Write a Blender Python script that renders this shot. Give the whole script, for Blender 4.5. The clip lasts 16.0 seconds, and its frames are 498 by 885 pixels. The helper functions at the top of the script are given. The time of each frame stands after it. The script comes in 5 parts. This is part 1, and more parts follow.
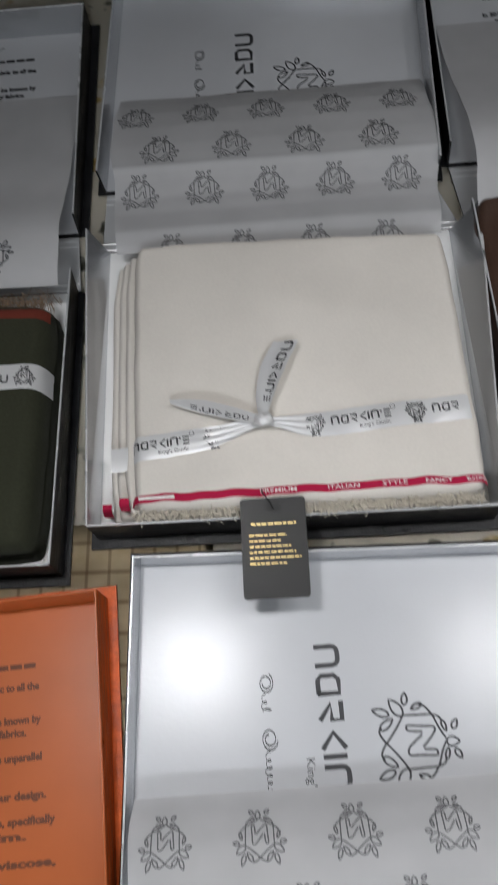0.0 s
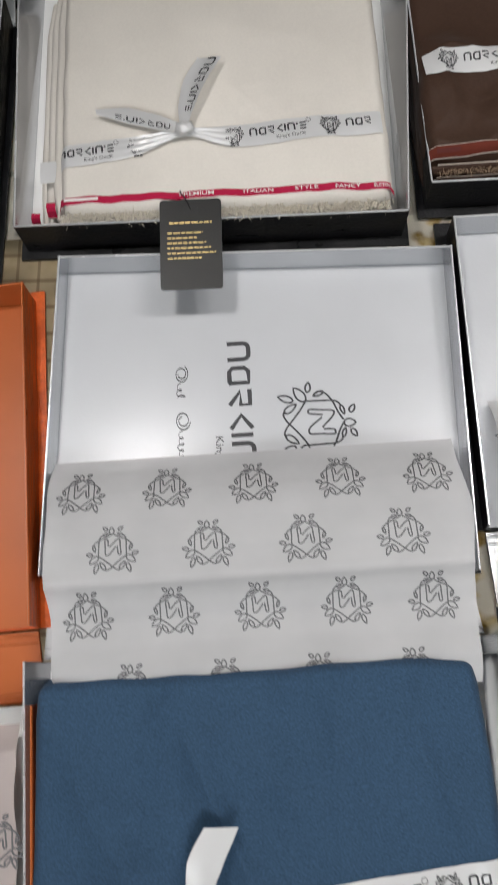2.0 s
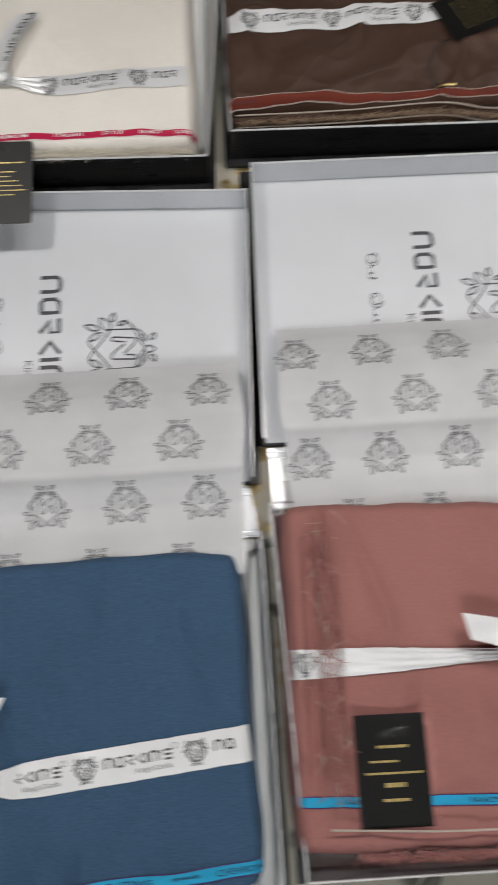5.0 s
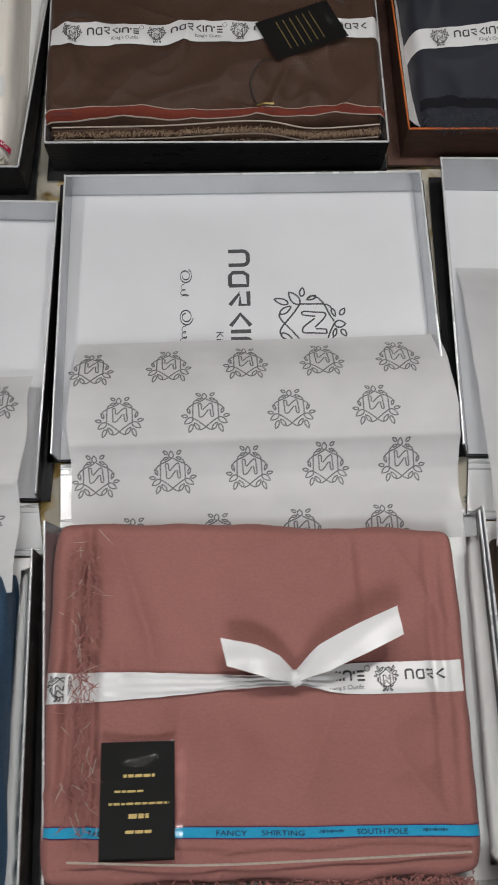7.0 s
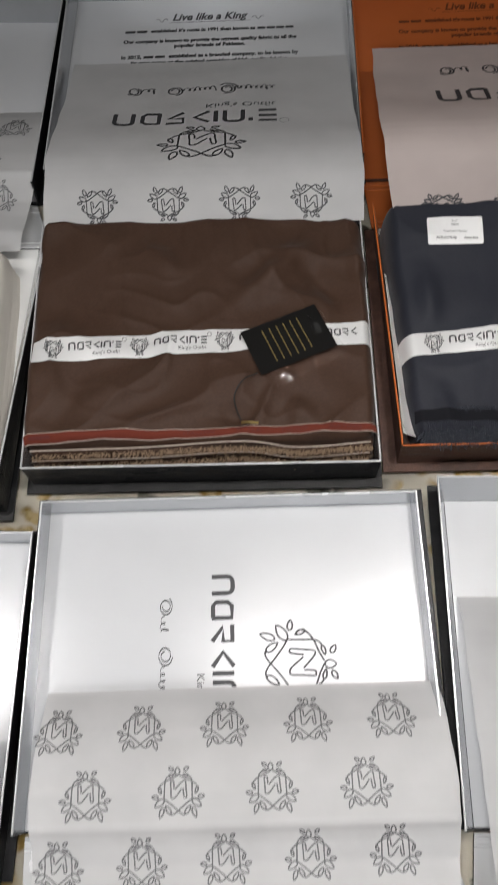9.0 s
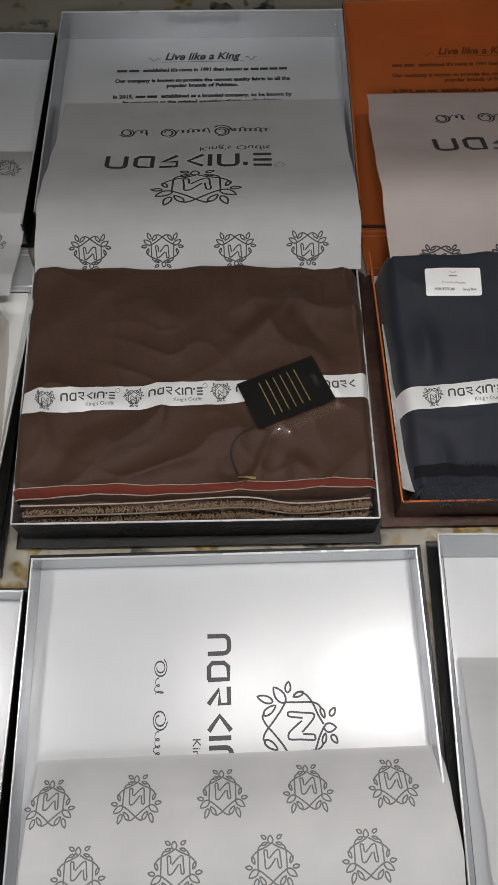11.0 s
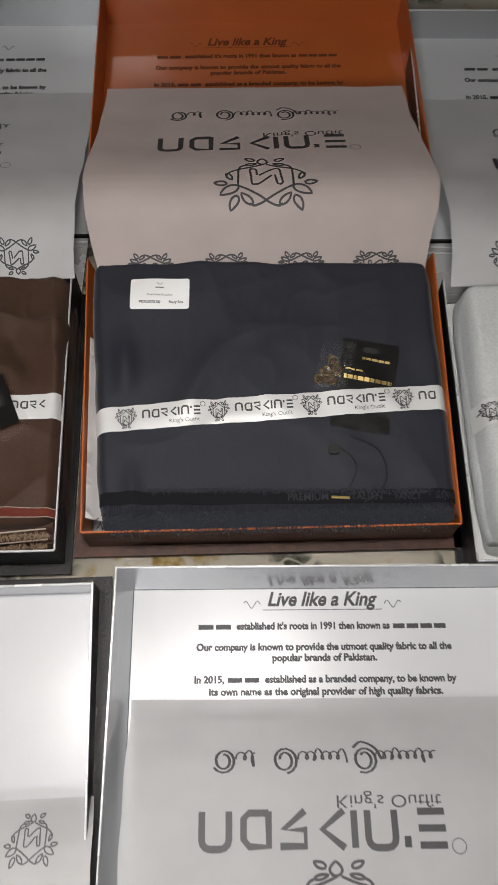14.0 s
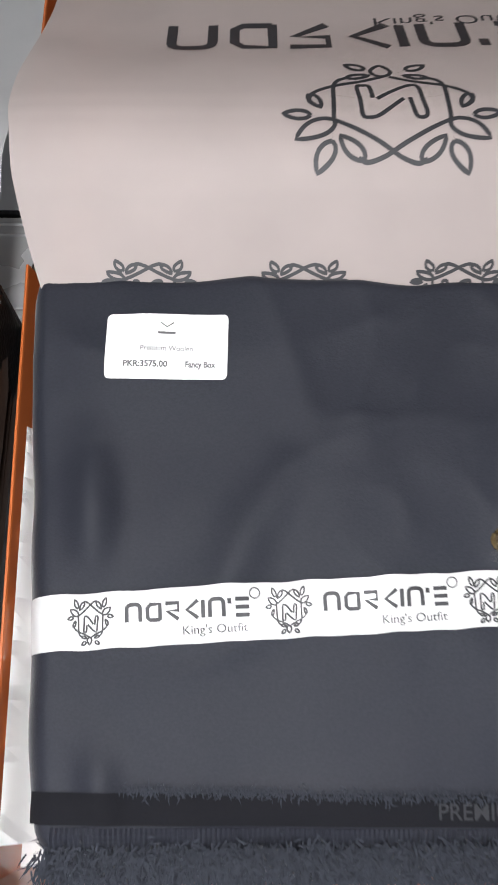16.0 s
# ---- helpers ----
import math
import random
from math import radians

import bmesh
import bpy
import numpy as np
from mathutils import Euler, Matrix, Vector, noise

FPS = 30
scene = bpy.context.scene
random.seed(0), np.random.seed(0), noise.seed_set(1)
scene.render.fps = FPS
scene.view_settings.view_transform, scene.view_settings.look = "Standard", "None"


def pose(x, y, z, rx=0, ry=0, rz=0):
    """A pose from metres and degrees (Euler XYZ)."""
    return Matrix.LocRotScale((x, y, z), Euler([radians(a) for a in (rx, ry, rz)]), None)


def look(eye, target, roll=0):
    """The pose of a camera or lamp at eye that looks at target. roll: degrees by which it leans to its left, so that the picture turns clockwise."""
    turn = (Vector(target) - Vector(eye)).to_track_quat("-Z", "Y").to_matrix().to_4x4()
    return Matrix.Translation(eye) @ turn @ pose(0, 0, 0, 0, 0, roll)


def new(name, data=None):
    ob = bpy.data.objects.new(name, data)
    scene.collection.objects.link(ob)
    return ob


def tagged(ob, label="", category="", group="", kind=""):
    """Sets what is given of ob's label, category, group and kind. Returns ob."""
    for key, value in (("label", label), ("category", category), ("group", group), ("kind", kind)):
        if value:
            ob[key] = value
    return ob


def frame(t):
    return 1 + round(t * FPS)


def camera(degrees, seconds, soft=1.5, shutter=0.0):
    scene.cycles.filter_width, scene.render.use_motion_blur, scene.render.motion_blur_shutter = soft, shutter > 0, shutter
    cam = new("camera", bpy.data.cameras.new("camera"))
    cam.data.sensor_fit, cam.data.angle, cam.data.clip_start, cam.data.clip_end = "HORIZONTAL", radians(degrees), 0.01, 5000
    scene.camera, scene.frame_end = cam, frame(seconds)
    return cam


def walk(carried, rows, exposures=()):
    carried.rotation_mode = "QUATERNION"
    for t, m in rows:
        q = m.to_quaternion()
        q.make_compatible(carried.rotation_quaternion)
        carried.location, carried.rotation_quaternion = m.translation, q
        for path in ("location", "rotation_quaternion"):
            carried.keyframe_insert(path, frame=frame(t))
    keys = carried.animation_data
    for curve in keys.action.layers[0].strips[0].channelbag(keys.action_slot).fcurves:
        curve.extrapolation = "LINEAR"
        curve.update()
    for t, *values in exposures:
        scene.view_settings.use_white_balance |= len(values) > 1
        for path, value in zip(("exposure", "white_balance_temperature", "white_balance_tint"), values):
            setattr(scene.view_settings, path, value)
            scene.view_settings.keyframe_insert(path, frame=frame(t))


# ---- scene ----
cam = camera(34.1, 16.0, shutter=0.5)
PATH = [
    (0, (0.176, 0.09, 0.682), (0.059, 0.829, -1.172), -10.9),
    (0.5, (0.171, 0.046, 0.677), (0.112, 0.704, -1.211), -8.6),
    (1, (0.182, -0.001, 0.667), (0.12, 0.58, -1.245), -9.0),
    (1.5, (0.209, -0.052, 0.67), (0.138, 0.511, -1.248), -9.3),
    (2, (0.225, -0.101, 0.662), (0.154, 0.454, -1.258), -8.1),
    (2.5, (0.241, -0.148, 0.658), (0.13, 0.334, -1.28), -11.8),
    (3, (0.25, -0.182, 0.676), (0.142, 0.38, -1.24), -9.9),
    (3.5, (0.253, -0.192, 0.688), (0.116, 0.345, -1.233), -13.3),
    (4, (0.267, -0.191, 0.688), (0.101, 0.339, -1.234), -16.7),
    (4.5, (0.308, -0.194, 0.679), (0.171, 0.361, -1.237), -14.3),
    (5, (0.375, -0.191, 0.692), (0.376, 0.382, -1.224), -0.7),
    (5.2, (0.394, -0.19, 0.7), (0.49, 0.379, -1.215), 8.9),
    (7.3, (0.566, -0.188, 0.678), (0.567, 0.46, -1.214), 1.2),
    (7.5, (0.582, -0.174, 0.683), (0.509, 0.507, -1.196), -3.8),
    (8, (0.6, -0.12, 0.704), (0.414, 0.628, -1.141), -10.1),
    (8.5, (0.606, -0.029, 0.713), (0.47, 0.751, -1.123), -8.7),
    (9, (0.595, 0.045, 0.714), (0.514, 0.836, -1.122), -5.3),
    (9.2, (0.583, 0.062, 0.712), (0.544, 0.863, -1.12), -2.3),
    (11.3, (0.573, 0.089, 0.717), (0.557, 0.911, -1.107), -0.7),
    (11.5, (0.565, 0.092, 0.718), (0.588, 0.908, -1.108), 2.0),
    (12, (0.579, 0.091, 0.722), (0.669, 0.931, -1.091), 3.5),
    (12.5, (0.649, 0.09, 0.712), (0.694, 0.947, -1.094), 0.7),
    (13, (0.745, 0.109, 0.705), (0.798, 0.941, -1.113), 2.6),
    (13.5, (0.791, 0.115, 0.699), (0.876, 0.939, -1.121), 5.9),
    (14, (0.834, 0.137, 0.686), (0.85, 0.923, -1.153), 1.2),
    (14.5, (0.837, 0.208, 0.608), (0.822, 0.959, -1.245), -0.9),
    (15, (0.828, 0.301, 0.498), (0.82, 1.02, -1.368), -0.1),
    (15.5, (0.812, 0.359, 0.431), (0.794, 1.051, -1.446), -1.3),
    (16, (0.799, 0.385, 0.387), (0.784, 1.069, -1.492), -0.0),
]
EXPOSURES = [(0, -0.02, 6250, 10), (0.5, -0.04, 6350, 10), (1, 0.07, 6400, 10), (2, 0.18, 6500, 10), (3.5, 0.25, 6650, 11), (5, 0.18, 6550, 10), (7.5, 0.05, 6550, 10), (8.3, 0.12, 6600, 10), (9, 0.38, 6600, 10), (11.5, 0.04, 6600, 10), (12.4, 0.02, 6650, 10), (13.3, 0.30, 6650, 10), (14, 0.33, 6750, 11), (15, 0.44, 6700, 11), (16, 1.2, 6300, 10)]
walk(cam, [(t, look(eye, target, roll)) for t, eye, target, roll in PATH], EXPOSURES)

# ---- world and lamps ----
world = bpy.data.worlds.new("world")
scene.world = world
world.use_nodes = True
world.node_tree.nodes["Background"].inputs[0].default_value = (0.55, 0.57, 0.62, 1)
world.node_tree.nodes["Background"].inputs[1].default_value = 0.075


def area_lamp(name, place, target, energy, size, size_y, colour, spread=180):
    data = bpy.data.lights.new(name, "AREA")
    data.shape, data.size, data.size_y, data.energy, data.color = "RECTANGLE", size, size_y, energy, colour
    data.spread = radians(spread)
    lamp = new(name, data)
    lamp.matrix_world = look(place, target)
    return lamp


area_lamp("pendant_light", (-0.055, 0.275, 1.078), (0.04, -0.08, 0), 2.25, 0.12, 0.12, (1.0, 0.97, 0.95), 105)
area_lamp("pendant_light", (0.56, 0.29, 1.078), (0.60, -0.06, 0), 1.15, 0.12, 0.12, (1.0, 0.97, 0.95), 105)
area_lamp("pendant_light", (0.84, 0.32, 1.078), (0.85, 0.08, 0), 2.2, 0.12, 0.12, (1.0, 0.97, 0.95), 105)
area_lamp("unseen_panel_light", (0.34, 3.05, 1.83), (0.34, 3.05, 0), 0.9, 0.3, 0.3, (0.95, 0.98, 1.0))
# added fill for the front row; no panel is known there
area_lamp("unseen_panel_light", (0.34, -1.5, 1.83), (0.34, -1.5, 0), 23.0, 0.5, 0.5, (0.95, 0.98, 1.0))


# ---- materials ----
def nodes_of(name):
    m = bpy.data.materials.new(name)
    m.use_nodes = True
    t = m.node_tree
    return m, t, t.nodes["Principled BSDF"]


def noise_node(t, scale, detail=3.0, rough=0.5, coords=None, stretch=None):
    n = t.nodes.new("ShaderNodeTexNoise")
    n.inputs["Scale"].default_value, n.inputs["Detail"].default_value, n.inputs["Roughness"].default_value = scale, detail, rough
    src = coords or geo(t)
    if stretch:
        mp = t.nodes.new("ShaderNodeMapping")
        mp.inputs["Scale"].default_value = stretch
        t.links.new(src, mp.inputs["Vector"])
        src = mp.outputs[0]
    t.links.new(src, n.inputs["Vector"])
    return n


def geo(t):
    g = t.nodes.get("place") or t.nodes.new("ShaderNodeNewGeometry")
    g.name = "place"
    return g.outputs["Position"]


def ramp(t, src, stops):
    r = t.nodes.new("ShaderNodeValToRGB")
    while len(r.color_ramp.elements) < len(stops):
        r.color_ramp.elements.new(0.5)
    for e, (p, c) in zip(r.color_ramp.elements, stops):
        e.position, e.color = p, (*c, 1) if len(c) == 3 else c
    t.links.new(src, r.inputs[0])
    return r.outputs[0]


def mix(t, fac, a, b, kind="MIX"):
    m = t.nodes.new("ShaderNodeMix")
    m.data_type, m.blend_type = "RGBA", kind
    for slot, v in ((0, fac), (6, a), (7, b)):
        if isinstance(v, (int, float)):
            m.inputs[slot].default_value = v
        elif isinstance(v, tuple):
            m.inputs[slot].default_value = (*v, 1)
        else:
            t.links.new(v, m.inputs[slot])
    return m.outputs[2]


def bump(t, b, height, strength, distance):
    n = t.nodes.new("ShaderNodeBump")
    n.inputs["Strength"].default_value, n.inputs["Distance"].default_value = strength, distance
    t.links.new(height, n.inputs["Height"])
    t.links.new(n.outputs[0], b.inputs["Normal"])


def dim(c, k):
    return tuple(min(1.0, v * k) for v in c)


def cloth(name, colour, weave=900.0, sheen=0.06, rough=0.85, fleck=0.25, crumple=0.5, speck=380.0, spec=0.22):
    m, t, b = nodes_of(name)
    broad = noise_node(t, 9.0, 3.0)
    fine = noise_node(t, weave, 1.0)
    yarn = noise_node(t, speck, 3.0, 0.65, stretch=(1.0, 1.5, 1.0))
    c = ramp(t, broad.outputs[0], [(0.3, dim(colour, 0.88)), (0.7, dim(colour, 1.1))])
    c2 = ramp(t, yarn.outputs[0], [(0.35, dim(colour, 1 - fleck)), (0.65, dim(colour, 1 + fleck))])
    t.links.new(mix(t, 0.45, c, c2), b.inputs["Base Color"])
    b.inputs["Roughness"].default_value = rough
    b.inputs["Sheen Weight"].default_value = sheen
    b.inputs["Sheen Roughness"].default_value = 0.4
    b.inputs["Specular IOR Level"].default_value = spec
    add = t.nodes.new("ShaderNodeMath")
    t.links.new(fine.outputs[0], add.inputs[0])
    t.links.new(yarn.outputs[0], add.inputs[1])
    bump(t, b, add.outputs[0], 0.3, 0.0003)
    # soft crumples over the whole length of cloth
    soft = t.nodes.new("ShaderNodeBump")
    soft.inputs["Strength"].default_value, soft.inputs["Distance"].default_value = crumple, 0.012
    t.links.new(noise_node(t, 17.0, 2.5, 0.45, stretch=(1.0, 0.7, 1.0)).outputs[0], soft.inputs["Height"])
    for link in b.inputs["Normal"].links:
        t.links.new(soft.outputs[0], link.from_node.inputs["Normal"])
    return m


def paper(name, colour, rough, metal=0.0, mottled=0.06, grain=300.0, lumps=0.00015, coat=0.0):
    m, t, b = nodes_of(name)
    broad = noise_node(t, 14.0, 4.0)
    fine = noise_node(t, grain, 2.0)
    t.links.new(ramp(t, broad.outputs[0], [(0.1, dim(colour, 1 - 1.6 * mottled)), (0.9, dim(colour, 1 + 1.6 * mottled))]), b.inputs["Base Color"])
    t.links.new(ramp(t, broad.outputs[0], [(0.1, (rough * 0.92,) * 3), (0.9, (rough * 1.08,) * 3)]), b.inputs["Roughness"])
    b.inputs["Metallic"].default_value = metal
    b.inputs["Coat Weight"].default_value, b.inputs["Coat Roughness"].default_value = coat, 0.12
    bump(t, b, fine.outputs[0], 0.3, lumps)
    return m


def plain(name, colour, rough=0.6, metal=0.0):
    m, t, b = nodes_of(name)
    fine = noise_node(t, 500.0, 2.0)
    t.links.new(ramp(t, fine.outputs[0], [(0.3, dim(colour, 0.9)), (0.7, dim(colour, 1.08))]), b.inputs["Base Color"])
    b.inputs["Roughness"].default_value, b.inputs["Metallic"].default_value = rough, metal
    return m


def tissue(name, colour, seen_through=0.14):
    m, t, b = nodes_of(name)
    broad = noise_node(t, 22.0, 3.0)
    t.links.new(ramp(t, broad.outputs[0], [(0.3, dim(colour, 0.95)), (0.7, dim(colour, 1.04))]), b.inputs["Base Color"])
    b.inputs["Roughness"].default_value = 0.6
    bump(t, b, broad.outputs[0], 0.25, 0.003)
    clear = t.nodes.new("ShaderNodeBsdfTransparent")
    both = t.nodes.new("ShaderNodeMixShader")
    both.inputs[0].default_value = seen_through
    t.links.new(b.outputs[0], both.inputs[1])
    t.links.new(clear.outputs[0], both.inputs[2])
    t.links.new(both.outputs[0], t.nodes["Material Output"].inputs["Surface"])
    return m


def leatherette(name, colour, rough=0.45):
    m, t, b = nodes_of(name)
    v = t.nodes.new("ShaderNodeTexVoronoi")
    v.inputs["Scale"].default_value = 420.0
    t.links.new(geo(t), v.inputs["Vector"])
    scuffs = noise_node(t, 30.0, 5.0, 0.7, stretch=(1, 1, 5))
    t.links.new(ramp(t, scuffs.outputs[0], [(0.45, colour), (0.75, dim(colour, 2.2))]), b.inputs["Base Color"])
    t.links.new(ramp(t, scuffs.outputs[0], [(0.3, (rough * 0.7,) * 3), (0.7, (rough * 1.5,) * 3)]), b.inputs["Roughness"])
    b.inputs["Specular IOR Level"].default_value = 0.3
    bump(t, b, v.outputs["Distance"], 0.4, 0.0006)
    return m


def table_cloth(name):
    m, t, b = nodes_of(name)
    base = ramp(t, noise_node(t, 6.0, 3.0).outputs[0], [(0.3, (0.60, 0.56, 0.46)), (0.7, (0.74, 0.70, 0.61))])
    # blossoms in ochre and leaves in dark olive, warped so that no two look alike
    warp = noise_node(t, 28.0, 2.0)
    where = t.nodes.new("ShaderNodeMix")
    where.data_type = "VECTOR"
    where.inputs[0].default_value = 0.06
    t.links.new(geo(t), where.inputs[4])
    t.links.new(warp.outputs["Color"], where.inputs[5])
    patch = noise_node(t, 9.0, 1.0)
    flower = t.nodes.new("ShaderNodeTexVoronoi")
    flower.inputs["Scale"].default_value = 26.0
    t.links.new(where.outputs[1], flower.inputs["Vector"])
    here = ramp(t, flower.outputs["Distance"], [(0.30, (1, 1, 1)), (0.42, (0, 0, 0))])
    some = ramp(t, patch.outputs[0], [(0.48, (0, 0, 0)), (0.53, (1, 1, 1))])
    petal = ramp(t, noise_node(t, 120.0, 3.0).outputs[0], [(0.35, (0.36, 0.23, 0.05)), (0.6, (0.62, 0.50, 0.26))])
    c = mix(t, mix(t, 1.0, here, some, "MULTIPLY"), base, petal)
    leaf = t.nodes.new("ShaderNodeTexVoronoi")
    leaf.inputs["Scale"].default_value = 34.0
    t.links.new(where.outputs[1], leaf.inputs["Vector"])
    edge = ramp(t, leaf.outputs["Distance"], [(0.36, (1, 1, 1)), (0.46, (0, 0, 0))])
    other = ramp(t, patch.outputs[0], [(0.44, (1, 1, 1)), (0.49, (0, 0, 0))])
    green = ramp(t, noise_node(t, 90.0, 3.0).outputs[0], [(0.35, (0.07, 0.07, 0.05)), (0.65, (0.30, 0.29, 0.24))])
    c = mix(t, mix(t, 1.0, edge, other, "MULTIPLY"), c, green)
    t.links.new(c, b.inputs["Base Color"])
    b.inputs["Roughness"].default_value = 0.7
    bump(t, b, noise_node(t, 700.0, 2.0).outputs[0], 0.3, 0.0006)
    return m


def plaid(name):
    m, t, b = nodes_of(name)
    base = ramp(t, noise_node(t, 40.0, 3.0).outputs[0], [(0.3, (0.46, 0.37, 0.22)), (0.7, (0.60, 0.50, 0.33))])
    c = base
    for axis, scale, off in (("X", 16.0, 0.0), ("Y", 12.0, 0.3)):
        w = t.nodes.new("ShaderNodeTexWave")
        w.bands_direction = axis
        w.inputs["Scale"].default_value, w.inputs["Phase Offset"].default_value = scale, off
        t.links.new(geo(t), w.inputs["Vector"])
        c = mix(t, ramp(t, w.outputs["Fac"], [(0.93, (0, 0, 0)), (0.98, (0.6, 0.6, 0.6))]), c, (0.17, 0.10, 0.05))
    t.links.new(c, b.inputs["Base Color"])
    b.inputs["Roughness"].default_value = 0.8
    return m


def glowing(name, colour, strength):
    m, t, b = nodes_of(name)
    b.inputs["Emission Color"].default_value, b.inputs["Emission Strength"].default_value = (*colour, 1), strength
    return m


BLACK = leatherette("black_leatherette", (0.010, 0.010, 0.011), 0.34)
BROWN = leatherette("brown_leatherette", (0.060, 0.030, 0.022))
SILVER = paper("silver_paper", (0.56, 0.57, 0.59), 0.24, metal=0.78, mottled=0.09, grain=55.0, lumps=0.0010)
LINER = paper("pearl_white_liner", (0.565, 0.575, 0.595), 0.26, metal=0.05, mottled=0.03, grain=260.0, lumps=0.0003, coat=0.0)
LINER.node_tree.nodes["Principled BSDF"].inputs["Specular IOR Level"].default_value = 0.19
# silver made paler: highlights on rims and spine are put into the colour
EDGE = paper("highlit_silver", (0.74, 0.75, 0.76), 0.27, metal=0.4)
WHITE_CARD = paper("white_card", (0.84, 0.84, 0.83), 0.5)
ORANGE = paper("orange_paper", (0.50, 0.125, 0.030), 0.34, mottled=0.08, grain=80.0, lumps=0.0004, coat=0.3)
ORANGE_OUT = leatherette("orange_leatherette", (0.50, 0.085, 0.015), 0.35)
TISSUE = tissue("white_tissue", (0.49, 0.49, 0.495), 0.09)
TISSUE_THIN = tissue("thin_white_tissue", (0.46, 0.46, 0.465), 0.24)
TISSUE_ROSY = tissue("rosy_tissue", (0.45, 0.385, 0.365), 0.06)
INK = plain("dark_ink", (0.035, 0.035, 0.04), 0.5)
INK_GREY = plain("grey_ink", (0.12, 0.12, 0.125), 0.5)
INK_BROWN = plain("brown_ink", (0.15, 0.045, 0.016), 0.5)
GOLD = plain("gold_foil", (0.72, 0.54, 0.22), 0.38, 0.85)
SATIN = paper("white_satin", (0.64, 0.64, 0.64), 0.30, mottled=0.03, grain=500.0)
SATIN_GREY = paper("silver_satin", (0.70, 0.70, 0.70), 0.34, metal=0.2, mottled=0.05, grain=500.0)
TAG = paper("black_card", (0.015, 0.0145, 0.014), 0.42, grain=500.0)
TAG.node_tree.nodes["Principled BSDF"].inputs["Specular IOR Level"].default_value = 0.36
CORD = plain("black_cord", (0.01, 0.01, 0.01), 0.6)
STICKER = paper("sticker_paper", (0.85, 0.85, 0.85), 0.4)
CREAM = cloth("cream_suiting", (0.72, 0.68, 0.62), sheen=0.06, fleck=0.05, crumple=0.3)
BLUE = cloth("blue_suiting", (0.034, 0.072, 0.126), sheen=0.06, fleck=0.55, crumple=1.6, speck=560.0)
DARK_BROWN = cloth("brown_suiting", (0.054, 0.028, 0.018), sheen=0.10, fleck=0.25, rough=0.62, crumple=0.9, spec=0.22)
ROSE = cloth("rose_suiting", (0.275, 0.118, 0.105), sheen=0.06, fleck=0.12)
NAVY = cloth("navy_suiting", (0.0200, 0.0218, 0.0310), sheen=0.16, fleck=0.25, rough=0.6, speck=700.0)
OLIVE = cloth("olive_suiting", (0.032, 0.034, 0.020), sheen=0.06, fleck=0.25)
LIGHT_GREY = cloth("grey_suiting", (0.55, 0.57, 0.57), sheen=0.06, fleck=0.2)
TAUPE = cloth("taupe_suiting", (0.11, 0.075, 0.05), sheen=0.06)
STRIPE_RED = cloth("red_selvedge", (0.42, 0.012, 0.055), sheen=0.06, fleck=0.1)
STRIPE_BLUE = cloth("blue_selvedge", (0.02, 0.29, 0.48), sheen=0.06, fleck=0.1)
STRIPE_RUST = cloth("rust_selvedge", (0.135, 0.027, 0.016), sheen=0.06, fleck=0.1)
STRIPE_DARK = cloth("black_selvedge", (0.006, 0.006, 0.009), sheen=0.06, fleck=0.1)
FRAY_TAN = cloth("tan_yarn", (0.21, 0.145, 0.095), sheen=0.06)
FRAY_CREAM = cloth("cream_yarn", (0.56, 0.51, 0.42), sheen=0.06)
WHITE_THREAD = cloth("white_thread", (0.40, 0.34, 0.29), sheen=0.06)
PURPLE_THREAD = cloth("purple_thread", (0.10, 0.03, 0.13), sheen=0.06)
LETTER_WHITE = plain("white_thread_letters", (0.80, 0.76, 0.74), 0.8)
LETTER_NAVY = plain("navy_thread_letters", (0.012, 0.03, 0.08), 0.8)
LETTER_DARK = plain("dark_thread_letters", (0.10, 0.015, 0.01), 0.8)
LETTER_GREY = plain("grey_thread_letters", (0.020, 0.021, 0.026), 0.8)
CLEAR = bpy.data.materials.new("clear_film")
CLEAR.use_nodes = True
b = CLEAR.node_tree.nodes["Principled BSDF"]
b.inputs["Transmission Weight"].default_value, b.inputs["Roughness"].default_value, b.inputs["IOR"].default_value = 1.0, 0.14, 1.35
TABLE_CLOTH = table_cloth("floral_cloth")
PLAID = plaid("plaid_cloth")
WALL = paper("wall_paint", (0.42, 0.41, 0.39), 0.7)
FLOOR = paper("floor_tile", (0.35, 0.33, 0.30), 0.4)
WOOD = paper("table_wood", (0.22, 0.13, 0.07), 0.5)
LAMP_METAL = plain("lamp_metal", (0.5, 0.5, 0.5), 0.4, 1.0)
GLOW = glowing("lamp_glow", (1, 0.98, 0.95), 2.0)


# ---- building helpers ----
def part(name, bm, material, parent, label=""):
    """One mesh, given in the world's metres, under a thing or a part that stands unturned at its base."""
    root = parent
    while root.parent:
        root = root.parent
    bm.transform(root.matrix_basis.inverted())
    me = bpy.data.meshes.new(name)
    bm.to_mesh(me)
    bm.free()
    for m in material if isinstance(material, (list, tuple)) else [material]:
        me.materials.append(m)
    ob = new(name, me)
    ob.parent = parent
    if label:
        ob["label"] = label
    return ob


def smooth(ob):
    for p in ob.data.polygons:
        p.use_smooth = True
    return ob


def thing(name, m, label, category, group="", kind=""):
    ob = new(name)
    ob.matrix_basis = m
    ob.empty_display_size = 0.02
    return tagged(ob, label, category, group, kind)


def solid(name, bm, material, label, category, kind="", group=""):
    me = bpy.data.meshes.new(name)
    bm.to_mesh(me)
    bm.free()
    me.materials.append(material)
    return tagged(new(name, me), label, category, group, kind)


